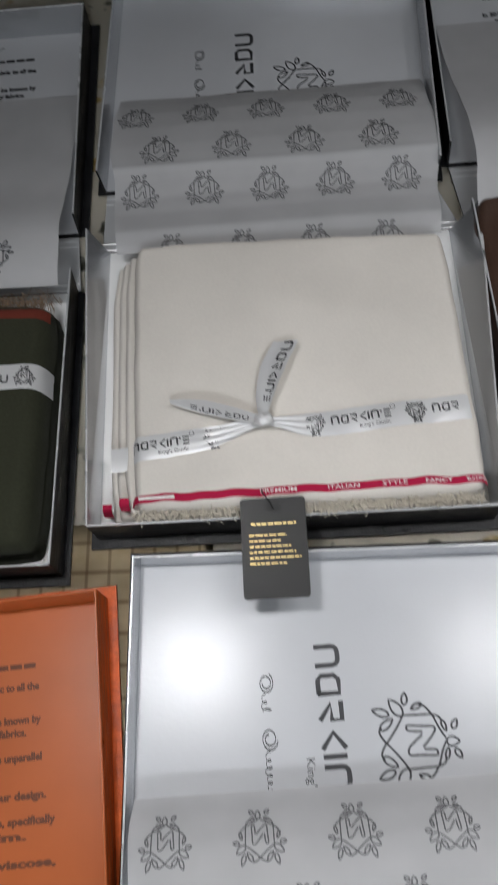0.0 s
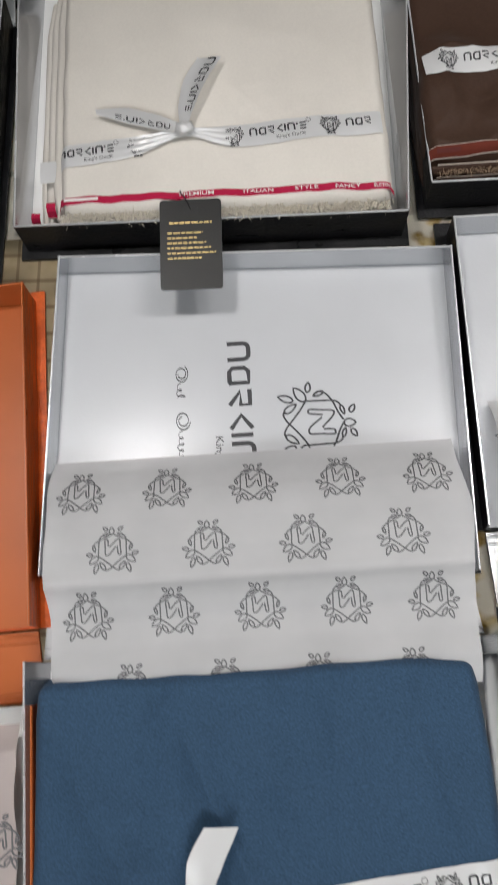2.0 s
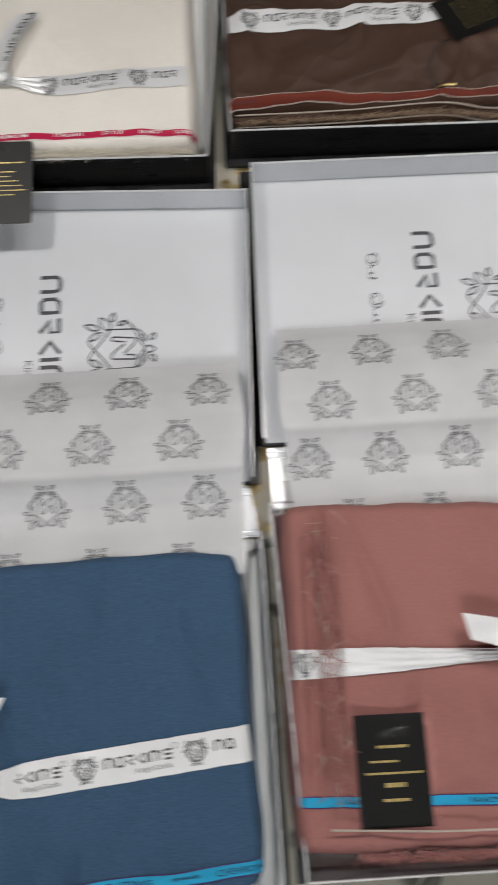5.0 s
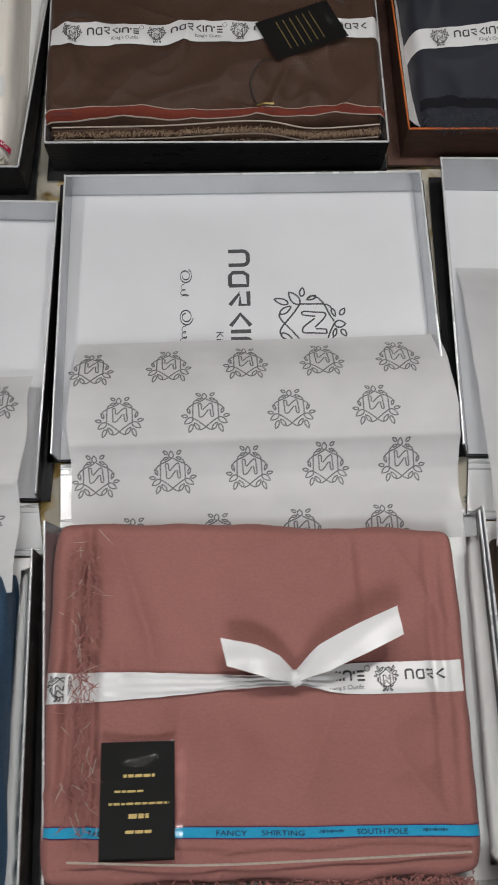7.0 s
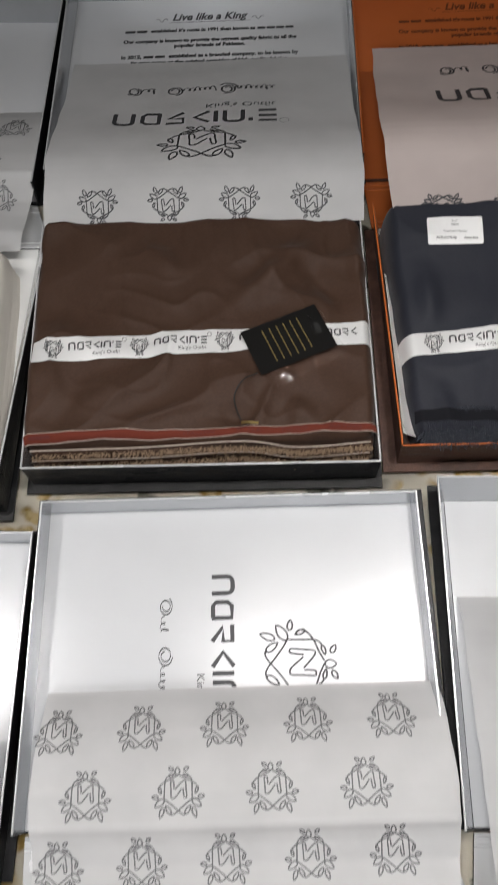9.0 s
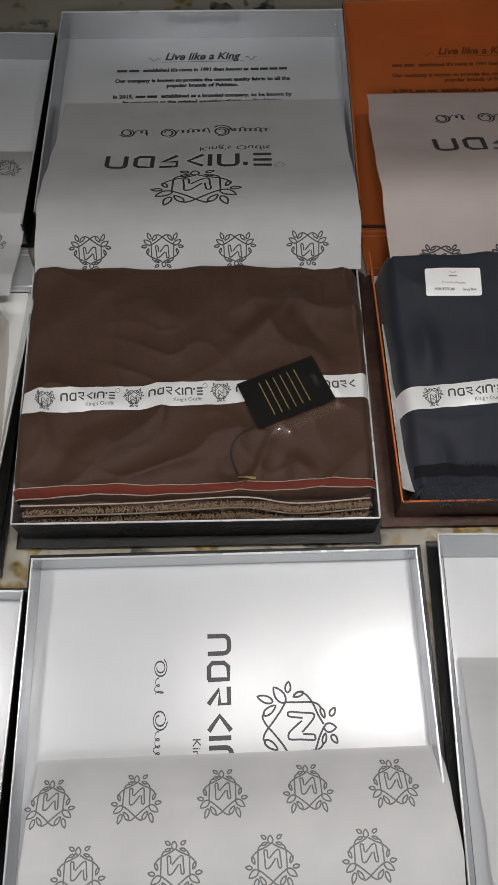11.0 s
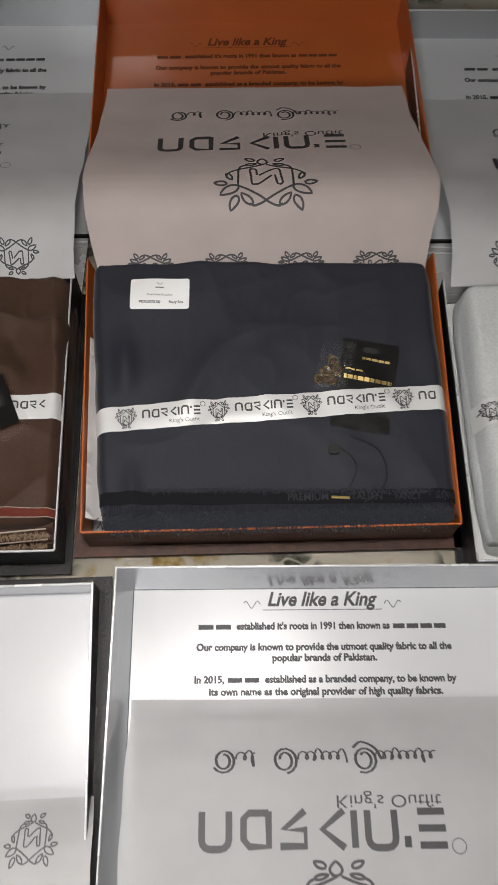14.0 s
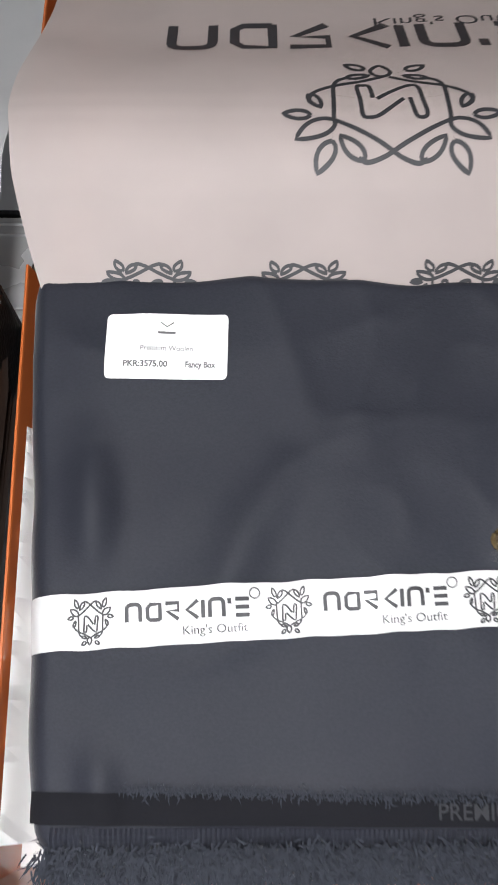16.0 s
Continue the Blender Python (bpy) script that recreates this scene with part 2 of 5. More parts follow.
def brick(bm, x0, x1, y0, y1, z0, z1, bevel=0.0):
    got = bmesh.ops.create_cube(bm, size=1)
    for v in got["verts"]:
        v.co = ((x0 + x1) / 2 + v.co.x * (x1 - x0), (y0 + y1) / 2 + v.co.y * (y1 - y0), (z0 + z1) / 2 + v.co.z * (z1 - z0))
    if bevel:
        edges = list({e for v in got["verts"] for e in v.link_edges})
        bmesh.ops.bevel(bm, geom=edges, offset=bevel, segments=2, affect="EDGES")
    return bm


def grid_mesh(rows):
    """A bmesh from a grid of 3D points."""
    bm = bmesh.new()
    vs = [[bm.verts.new(p) for p in row] for row in rows]
    for a, b in zip(vs, vs[1:]):
        for i in range(len(a) - 1):
            bm.faces.new((a[i], a[i + 1], b[i + 1], b[i]))
    return bm


def thicken(bm, depth):
    bmesh.ops.solidify(bm, geom=bm.faces[:], thickness=depth)
    return bm


def tube(points, radius, sides=6):
    rows = []
    pts = [Vector(p) for p in points]
    for i, p in enumerate(pts):
        d = (pts[min(i + 1, len(pts) - 1)] - pts[max(i - 1, 0)]).normalized()
        a = d.orthogonal().normalized()
        b = d.cross(a)
        rows.append([p + radius * (math.cos(k * math.tau / sides) * a + math.sin(k * math.tau / sides) * b) for k in range(sides + 1)])
    bm = grid_mesh(rows)
    bmesh.ops.remove_doubles(bm, verts=bm.verts[:], dist=1e-6)
    return bm


def curve(points, n=8):
    """A smooth line through the points (Catmull-Rom)."""
    p = [np.array(q, float) for q in points]
    p = [2 * p[0] - p[1], *p, 2 * p[-1] - p[-2]]
    out = []
    for i in range(1, len(p) - 2):
        for k in range(n):
            s = k / n
            out.append(0.5 * (2 * p[i] + (p[i + 1] - p[i - 1]) * s + (2 * p[i - 1] - 5 * p[i] + 4 * p[i + 1] - p[i + 2]) * s**2 + (3 * p[i] - p[i - 1] - 3 * p[i + 1] + p[i + 2]) * s**3))
    return out + [p[-2]]


# ---- printing: flat shapes laid on a surface ----
class Print:
    def __init__(self):
        self.verts, self.faces = [], []

    def add(self, verts, faces, m=None):
        n = len(self.verts)
        for x, y in verts:
            self.verts.append((x, y) if m is None else (m[0] * x + m[1] * y + m[2], m[3] * x + m[4] * y + m[5]))
        self.faces += [tuple(n + i for i in f) for f in faces]

    def stroke(self, pts, width, m=None):
        pts = [np.array(p, float) for p in pts]
        verts = []
        for i, p in enumerate(pts):
            d = pts[min(i + 1, len(pts) - 1)] - pts[max(i - 1, 0)]
            d = d / (np.hypot(*d) + 1e-9)
            s = np.array([-d[1], d[0]]) * width / 2
            verts += [p + s, p - s]
        self.add(verts, [(2 * i, 2 * i + 1, 2 * i + 3, 2 * i + 2) for i in range(len(pts) - 1)], m)

    def bar(self, x0, x1, y0, y1, m=None):
        n = max(1, int((x1 - x0) / max(1e-6, 1.5 * (y1 - y0))))
        xs = [x0 + (x1 - x0) * i / n for i in range(n + 1)]
        self.add([(x, y) for x in xs for y in (y0, y1)], [(2 * i, 2 * i + 2, 2 * i + 3, 2 * i + 1) for i in range(n)], m)

    def lay(self, name, surface, material, parent, lift=0.0006, label=""):
        bm = bmesh.new()
        vs = [bm.verts.new(Vector(surface(x, y)) + Vector((0, 0, lift))) for x, y in self.verts]
        for f in self.faces:
            try:
                bm.faces.new([vs[i] for i in f])
            except ValueError:
                pass
        bmesh.ops.recalc_face_normals(bm, faces=bm.faces[:])
        return part(name, bm, material, parent, label)


def placed(x, y, size, turn=0.0, flip=1):
    """The map that lays unit shapes at a place, turned by degrees; flip -1 mirrors them upside down."""
    c, s = math.cos(radians(turn)), math.sin(radians(turn))
    return (size * c, -size * s * flip, x, size * s, size * c * flip, y)


LETTERS = {}


def letters(body, slant=0.0, heavy=0.0):
    """Flat outlines of words in the built-in font, one unit high: points, faces and width."""
    key = (body, slant, heavy)
    if key not in LETTERS:
        data = bpy.data.curves.new("words", "FONT")
        data.body, data.shear, data.offset, data.resolution_u = body, slant, heavy, 3
        ob = bpy.data.objects.new("words", data)
        scene.collection.objects.link(ob)
        bpy.context.view_layer.update()
        me = bpy.data.meshes.new_from_object(ob.evaluated_get(bpy.context.evaluated_depsgraph_get()))
        verts = [(v.co.x, v.co.y) for v in me.vertices]
        faces = [tuple(p.vertices) for p in me.polygons]
        bpy.data.objects.remove(ob)
        bpy.data.curves.remove(data)
        bpy.data.meshes.remove(me)
        LETTERS[key] = (verts, faces, max(v[0] for v in verts))
    return LETTERS[key]


def words(p, body, x, y, size, turn=0.0, flip=1, slant=0.0, heavy=0.0, width=None, centre=True):
    verts, faces, wide = letters(body, slant, heavy)
    k = (width / wide / size) if width else 1.0
    off = wide / 2 if centre else 0.0
    p.add([((vx - off) * k, vy) for vx, vy in verts], faces, placed(x, y, size, turn, flip))


def leaf(tip, root, wide):
    """The outline of a pointed leaf from its root to its tip."""
    (x0, y0), (x1, y1) = root, tip
    dx, dy = x1 - x0, y1 - y0
    long = math.hypot(dx, dy)
    pts = []
    for i in range(21):
        s = i / 10 if i <= 10 else 2 - i / 10
        v = (1 if i <= 10 else -1) * wide / 2 * math.sin(math.pi * s ** 0.8) ** 0.8
        pts.append((x0 + dx * s - dy / long * v, y0 + dy * s + dx / long * v))
    return pts


STEMS = []


def crest_lines():
    """A shield of vines with leaves round a letter bent from one line."""
    lines = [leaf((-0.05, 0.94), (-0.05, 0.65), 0.2)]
    for k in (1, -1):
        def side(pts):
            return [(k * x, y) for x, y in pts]

        lines.append(side(leaf((0.40, 0.94), (0.21, 0.82), 0.12)))
        lines.append(side(curve([(0.03, 0.65), (0.25, 0.53), (0.52, 0.42), (0.72, 0.27), (0.79, 0.1), (0.72, -0.02)], 5)))
        lines.append(side(leaf((0.68, -0.04), (0.78, 0.22), 0.1)))
        lines.append(side(curve([(0.56, -0.23), (0.55, 0.1), (0.54, 0.40), (0.49, 0.54), (0.40, 0.61)], 5)))
        lines.append(side(leaf((0.17, 0.68), (0.40, 0.61), 0.09)))
        lines.append(side(leaf((1.04, -0.13), (0.78, -0.17), 0.13)))
        lines.append(side(leaf((0.92, -0.5), (0.55, -0.24), 0.22)))
        lines.append(side(leaf((0.72, -0.9), (0.58, -0.53), 0.16)))
        lines.append(side(curve([(0.56, -0.23), (0.36, -0.36), (0.12, -0.55), (-0.08, -0.72), (-0.24, -0.79), (-0.33, -0.74)], 5)))
        lines.append(side(leaf((0.5, -0.46), (0.28, -0.77), 0.15)))
    # hair-thin stems
    for k in (1, -1):
        for a, b in (((0.21, 0.82), (0.0, 0.66)), ((0.78, -0.17), (0.56, -0.23)), ((0.58, -0.53), (0.56, -0.24)), ((0.55, 0.2), (0.31, 0.15))):
            STEMS.append([(k * a[0], a[1]), (k * b[0], b[1])])
    lines.append(curve([(-0.17, 0.15), (-0.19, 0.4), (-0.25, 0.43), (-0.31, 0.4), (-0.29, 0.1), (-0.28, -0.15), (-0.22, -0.2), (-0.1, -0.15), (0.13, 0.14)], 4))
    lines.append(curve([(0.19, 0.16), (0.23, -0.14), (0.29, -0.19), (0.34, -0.13), (0.31, 0.15), (0.29, 0.38), (0.23, 0.44), (0.1, 0.36), (-0.13, 0.13)], 4))
    return lines


CREST = crest_lines()


def crest(p, x, y, size, turn=0.0, flip=1, bold=0.055, low=1.0, mirror=1):
    m = placed(x, y, size, turn, flip)
    for line in CREST:
        p.stroke([(mirror * u, v * low) for u, v in line], bold, m)
    for line in STEMS:
        p.stroke([(mirror * u, v * low) for u, v in line], 0.0012, m)


def arch(w, h, r=0.25):
    return [(0, 0), (0, h - r)] + [(r - r * math.cos(a), h - r + r * math.sin(a)) for a in (0.5, 1.05, 1.57)] + [(w - r + r * math.sin(a), h - r + r * math.cos(a)) for a in (0.0, 0.5, 1.05, 1.57)] + [(w, 0)]


def shift(pts, dx):
    return [(x + dx, y) for x, y in pts]


def house_mark(p, x, y, high, turn=0.0, flip=1, bold=0.17, count=8, ring_after=False):
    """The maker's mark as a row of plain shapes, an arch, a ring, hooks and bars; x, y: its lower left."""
    m = placed(x, y, high, turn, flip)
    ring = [(0.82, 0), (0.82, 0.94), (0.25, 0.94), (0.08, 0.75), (0.08, 0.2), (0.25, 0.05), (0.82, 0.05)]
    shapes = [[arch(0.8, 1.0)], [shift(ring, 1.15)], [shift([(0.0, 0.94), (0.75, 0.94), (0.75, 0.5), (0.1, 0.5), (0.75, 0.0)], 2.3)],
              [shift([(0.75, 1), (0.1, 0.5), (0.75, 0.0)], 3.45)], [[(4.5, 0), (4.5, 1)]], [shift(arch(0.8, 1.0), 4.9)],
              [[(6.05, 0.7), (6.05, 1)]], [[(6.4, 0.95), (7.2, 0.95)], [(6.4, 0.5), (7.2, 0.5)], [(6.4, 0.05), (7.2, 0.05)]]]
    for some in shapes[:count]:
        for line in some:
            p.stroke(line, bold, m)
    if ring_after:
        p.stroke([(7.55 + 0.3 * math.cos(a), 1.25 + 0.3 * math.sin(a)) for a in np.linspace(0, math.tau, 13)], 0.07, m)


def scroll_mark(p, x, y, long, turn=0.0, flip=1, bold=0.02, tall=0.65):
    """A line of pen loops, for the maker's signature."""
    m = placed(x, y, long, turn, flip)
    m = (m[0], m[1] * tall, m[2], m[3], m[4] * tall, m[5])
    def spiral(cx, cy, r, turns, lean):
        n = int(turns * 14)
        return [(cx + r * (1 - 0.62 * i / n) * math.cos(lean - i * turns * math.tau / n), cy + 1.5 * r * (1 - 0.5 * i / n) * math.sin(lean - i * turns * math.tau / n)) for i in range(n + 1)]

    for s0, s1, phase in ((0.085, 0.17, 0.0), (0.37, 0.58, 1.6), (0.73, 1.0, 0.7)):
        # rows of even loops, every third one tall
        pts = []
        n = int((s1 - s0) * 700)
        for i in range(n):
            s = s0 + (s1 - s0) * i / n
            tall = 0.05 * max(0.0, math.sin(s * 55.0 + phase)) ** 6
            pts.append((s + 0.013 * math.cos(s * 175.0), 0.03 + (0.026 + tall) * math.sin(s * 175.0) + 0.6 * tall))
        p.stroke(pts, bold, m)
    for cx, r, lean in ((0.02, 0.055, 2.6), (0.30, 0.060, 1.4), (0.67, 0.060, 2.0)):
        p.stroke(spiral(cx, 0.06, r, 1.7, lean), bold * 1.5, m)
    p.stroke(curve([(0.62, -0.02), (0.66, -0.06), (0.72, -0.02), (0.75, 0.06)], 5), bold * 1.5, m)


def story(lay, x, y, turn=0.0, lines=9):
    """The printed heading and lines inside a lid, centred on x, the heading at y; lay(name, print) puts each on its surface."""
    c, s = math.cos(radians(turn)), math.sin(radians(turn))

    def at(dx, dy):
        return x + c * dx - s * dy, y + s * dx + c * dy

    p = Print()
    words(p, "Live like a King", *at(0, 0), 0.0165, turn, slant=0.3, heavy=0.03, width=0.093)
    for k in (1, -1):
        p.stroke([at(k * (0.052 + 0.014 * q), 0.001 + 0.003 * math.sin(q * 9)) for q in np.linspace(0, 1, 14)], 0.0007)
    p.stroke([at(q, -0.0035) for q in np.linspace(-0.05, 0.05, 9)], 0.0006)
    lay("printed_heading", p)
    # each line: its drop below the heading, its width, its words; a number stands for a name of that share, shown as bars
    text = [(-0.0195, 0.207, [0.14, "established it's roots in 1991 then known as", 0.22]), (-0.0365, 0.210, ["Our company is known to provide the utmost quality fabric to all the"]),
            (-0.0452, 0.0860, ["popular brands of Pakistan."]), (-0.0622, 0.213, ["In 2015,", 0.13, "established as a branded company, to be known by"]),
            (-0.0718, 0.189, ["its own name as the original provider of high quality fabrics."]), (-0.0905, 0.214, ["It aspires to indulge it's customers in an executive and an unparallel"]),
            (-0.0990, 0.0590, ["attire fit for a king"]), (-0.1185, 0.221, ["We innovate regularly to ensure uniqueness in our design."]), (-0.1365, 0.235, [0.13, "works with the finest combed compact yarns, specifically"]),
            (-0.1470, 0.19, [0.7, "denim."]), (-0.1660, 0.235, [0.8, "viscose,"])]
    size = 0.0080
    for dy, total, pieces in text[:lines]:
        p = Print()
        gap = 0.0026
        named = sum(q for q in pieces if not isinstance(q, str)) * total
        free = sum(letters(q, 0.0, 0.05)[2] for q in pieces if isinstance(q, str))
        scale = (total - named - gap * (len(pieces) - 1)) / free
        dx = -total / 2
        for q in pieces:
            if isinstance(q, str):
                w = letters(q, 0.0, 0.05)[2] * scale
                words(p, q, *at(dx, dy), size, turn, heavy=0.05, width=w, centre=False)
            else:
                w = q * total
                n = max(1, round(w / 0.013))
                for k in range(n):
                    p.bar(w * k / n, w * (k + 0.86) / n, 0, size * 0.5, placed(*at(dx, dy), 1, turn))
            dx += w + gap
        lay("printed_line", p)


# ---- the room ----
def room():
    x0, x1, y0, y1, z0, z1 = -2.4, 3.2, -2.6, 4.6, -0.76, 1.85
    solid("floor", brick(bmesh.new(), x0, x1, y0, y1, z0 - 0.1, z0), FLOOR, "plain stone tile floor under the display table", "floor", "structure")
    solid("ceiling", brick(bmesh.new(), x0, x1, y0, y1, z1, z1 + 0.1), WALL, "plain painted ceiling over the display table", "ceiling", "structure")
    for name, a in (("wall_north", (x0, x1, y1, y1 + 0.1)), ("wall_south", (x0, x1, y0 - 0.1, y0)), ("wall_west", (x0 - 0.1, x0, y0, y1)), ("wall_east", (x1, x1 + 0.1, y0, y1))):
        solid(name, brick(bmesh.new(), *a, z0, z1), WALL, "plain painted wall closing the shop room", "wall", "structure")


def pendant_lamp(x, y, sx, sy):
    lamp = thing("pendant_lamp", pose(x, y, 1.1), "small square lamp hanging over the display table", "lamp", "lamps over the table")
    bm = bmesh.new()
    for a in ((x - sx / 2 - 0.01, x - sx / 2, y - sy / 2, y + sy / 2), (x + sx / 2, x + sx / 2 + 0.01, y - sy / 2, y + sy / 2), (x - sx / 2, x + sx / 2, y - sy / 2 - 0.01, y - sy / 2), (x - sx / 2, x + sx / 2, y + sy / 2, y + sy / 2 + 0.01)):
        brick(bm, *a, 1.08, 1.14)
    brick(bm, x - sx / 2, x + sx / 2, y - sy / 2, y + sy / 2, 1.13, 1.14)
    part("shade", bm, LAMP_METAL, lamp)
    part("diffuser", brick(bmesh.new(), x - sx / 2, x + sx / 2, y - sy / 2, y + sy / 2, 1.085, 1.092), GLOW, lamp)
    part("cable", tube([(x, y, 1.14), (x, y, 1.85)], 0.003), CORD, lamp)


def unseen_ceiling_panel(x, y, s):
    lamp = thing("unseen_ceiling_panel", pose(x, y, 1.85), "unseen square white light panel on the ceiling", "lamp", "ceiling panels")
    bm = brick(bmesh.new(), x - s / 2 - 0.02, x + s / 2 + 0.02, y - s / 2 - 0.02, y + s / 2 + 0.02, 1.838, 1.85, 0.002)
    part("frame", bm, LAMP_METAL, lamp)
    part("diffuser", brick(bmesh.new(), x - s / 2, x + s / 2, y - s / 2, y + s / 2, 1.832, 1.839), GLOW, lamp)


room()
pendant_lamp(-0.055, 0.275, 0.13, 0.13)
pendant_lamp(0.56, 0.29, 0.13, 0.13)
pendant_lamp(0.84, 0.32, 0.13, 0.13)
unseen_ceiling_panel(0.34, 3.05, 0.3)
# body of the added fill lamp, behind the camera and never seen
unseen_ceiling_panel(0.34, -1.5, 0.5)

table = thing("display_table", pose(0.4, 0.3, -0.76), "wooden display table under a floral cloth", "table")
part("tabletop", brick(bmesh.new(), -1.0, 1.9, -0.75, 1.55, -0.04, -0.0045, 0.004), WOOD, table)
for lx in (-0.9, 1.8):
    for ly in (-0.65, 1.45):
        part("leg", brick(bmesh.new(), lx - 0.03, lx + 0.03, ly - 0.03, ly + 0.03, -0.76, -0.04, 0.003), WOOD, table)


def cloth_sheet(name, x0, x1, y0, y1, z, material, label, n=60):
    rows = []
    for j in range(n + 1):
        y = y0 + (y1 - y0) * j / n
        rows.append([(x, y, z + 0.0005 * noise.noise(Vector((x * 9, y * 9, z * 50)))) for x in np.linspace(x0, x1, n + 1)])
    ob = thing(name, pose((x0 + x1) / 2, (y0 + y1) / 2, z), label, "cloth")
    smooth(part("sheet", thicken(grid_mesh(rows), 0.001), material, ob))


cloth_sheet("table_cloth", -1.0, 1.9, -0.75, 1.55, -0.0018, TABLE_CLOTH, "cream cotton table cloth printed with ochre flowers and dark leaves")
cloth_sheet("plaid_runner", -0.24, 0.10, -0.50, 0.29, 0.0002, PLAID, "tan plaid cloth with thin brown lines on the table", 24)


# ---- boxes ----
def panel(bm, pts, z0, z1, out=0, top=1):
    """A flat board with the given corners, counter-clockwise: material out below and round, top on its face."""
    lo = [bm.verts.new((x, y, z0)) for x, y in pts]
    hi = [bm.verts.new((x, y, z1)) for x, y in pts]
    bm.faces.new(hi).material_index = top
    bm.faces.new(lo[::-1]).material_index = out
    for i in range(len(pts)):
        j = (i + 1) % len(pts)
        bm.faces.new((lo[i], lo[j], hi[j], hi[i])).material_index = out
    return bm


def wall_board(a, b, inward, high, thick, lean_a=0.0, lean_b=0.0, z0=0.003, cut_b=0.0, slide_a=0.0, slide_b=0.0):
    """A board standing on the line a to b, its thickness towards inward; lean: how far its top leans outwards at either end."""
    bm = bmesh.new()
    nx, ny = inward
    ring = []
    long = math.hypot(b[0] - a[0], b[1] - a[1])
    ux, uy = (b[0] - a[0]) / long, (b[1] - a[1]) / long
    for (x, y), lean, cut, slide in ((a, lean_a, 0.0, -slide_a), (b, lean_b, cut_b, slide_b)):
        rim = []
        for dx, z in ((0.0, z0), (-lean, high - 0.001), (-lean + thick * 0.25, high), (-lean + thick * 0.75, high), (-lean + thick, high - 0.001), (thick, z0)):
            q = slide * (z - z0) / (high - z0)
            rim.append(bm.verts.new((x + nx * dx + ux * q, y + ny * dx + uy * q, z0 + (z - z0) * (1 - cut))))
        ring.append(rim)
    slots = (0, 2, 2, 2, 1, 0)
    for i in range(6):
        j = (i + 1) % 6
        bm.faces.new((ring[0][i], ring[0][j], ring[1][j], ring[1][i])).material_index = slots[i]
    bm.faces.new(ring[0][::-1]).material_index = 0
    bm.faces.new(ring[1]).material_index = 0
    bmesh.ops.recalc_face_normals(bm, faces=bm.faces[:])
    return bm


def gift_box(o, turn, label, mats, wide=0.334, start=0.0, front=-0.285, flare=0.008, lid_from=0.058, lid_to=0.338, lid_wide=0.338, lid_shift=-0.003, high=0.046, lid_high=0.042, lid_turn=0.0, lid_cut=0.08, lid_lean=0.0, margin=0.008, tray_margin=0.006, back_wall=False, liners=()):
    """An open hinged presentation box: tray, spine and lid lying flat. Local y runs from the tray to the lid.
    flare: how far the tray's walls splay at the hinge; lid_turn: how far the lid is skewed on its hinge; liners: (side, y0, y1) strips of white lining beside the cloth.
    Returns the box, its frame, the lid and the lid's frame."""
    m = pose(o[0], o[1], 0.0018, 0, 0, turn)
    box = thing("gift_box", m, label, "box", "open gift boxes")
    outer, inner, edge, floor_in = mats
    three = [outer, inner, edge]
    fl, fr = flare if isinstance(flare, tuple) else (flare, flare)
    lw, s = lid_wide / 2, lid_shift
    ml = m @ pose(s, lid_from, 0) @ pose(0, 0, 0, 0, 0, lid_turn) @ pose(-s, -lid_from, 0)

    def put(name, bm, materials, parent=None, tag="", at=None):
        bm.transform(at or m)
        return part(name, bm, materials, parent or box, tag)

    w, t = wide / 2, 0.0019
    tray = put("tray", panel(bmesh.new(), [(-w - tray_margin, front - 0.009), (w + tray_margin, front - 0.009), (w + tray_margin, start), (-w - tray_margin, start)], 0.0, 0.003), [outer, outer])
    put("lining", panel(bmesh.new(), [(-w + t, front + t), (w - t, front + t), (w - t, start), (-w + t, start)], 0.0031, 0.0038), [inner, WHITE_CARD], tray)
    put("side_wall", wall_board((-w, front), (-w, start), (1, 0), high, t, 0.001, fl), three, tray)
    put("side_wall", wall_board((w, front), (w, start), (-1, 0), high, t, 0.001, fr), three, tray)
    put("front_wall", wall_board((-w, front), (w, front), (0, 1), high, t, 0.001, 0.001), three, tray)
    if back_wall:
        put("back_wall", wall_board((-w, start), (w, start), (0, -1), high, t), three, tray)
    for side, y0, y1 in liners:
        # a crumpled strip of white lining paper leaning on the wall
        rows = []
        for y in np.linspace(y0, y1, 30):
            wave = 0.0022 * noise.noise(Vector((side * 3, y * 22, 5)))
            along = (y - front) / (start - front)
            top = w - 0.0025 + (fl if side < 0 else fr) * along * 0.75
            foot = top - 0.019 + 0.010 * along + wave
            rows.append([(side * (foot + (top - foot) * k), y, 0.029 + 0.012 * k * k + wave * (1 - k)) for k in (0, 0.33, 0.67, 1)])
        smooth(put("side_liner", thicken(grid_mesh(rows), 0.0004), [WHITE_CARD], tray, "white lining paper"))
    corner_l, corner_r = ml @ Vector((s - lw + 0.002, lid_from - 0.002, 0)), ml @ Vector((s + lw - 0.002, lid_from - 0.002, 0))
    back = m.inverted()
    cl, cr = back @ corner_l, back @ corner_r
    # a silver spine takes the paler silver, its white reflections painted in
    spine = put("spine", panel(bmesh.new(), [(-w - fl * 0.5, start + 0.002), (w + fr * 0.5, start + 0.002), (cr.x, cr.y), (cl.x, cl.y)], 0.0, 0.0026), [outer, EDGE if inner is SILVER else inner])
    for k in (0.06, 0.16, 0.84, 0.94):
        # foil creases along the two hinges
        a, b = Vector((-w - fl * 0.5, start, 0.0026)).lerp(Vector((cl.x, cl.y, 0.0026)), k), Vector((w + fr * 0.5, start, 0.0026)).lerp(Vector((cr.x, cr.y, 0.0026)), k)
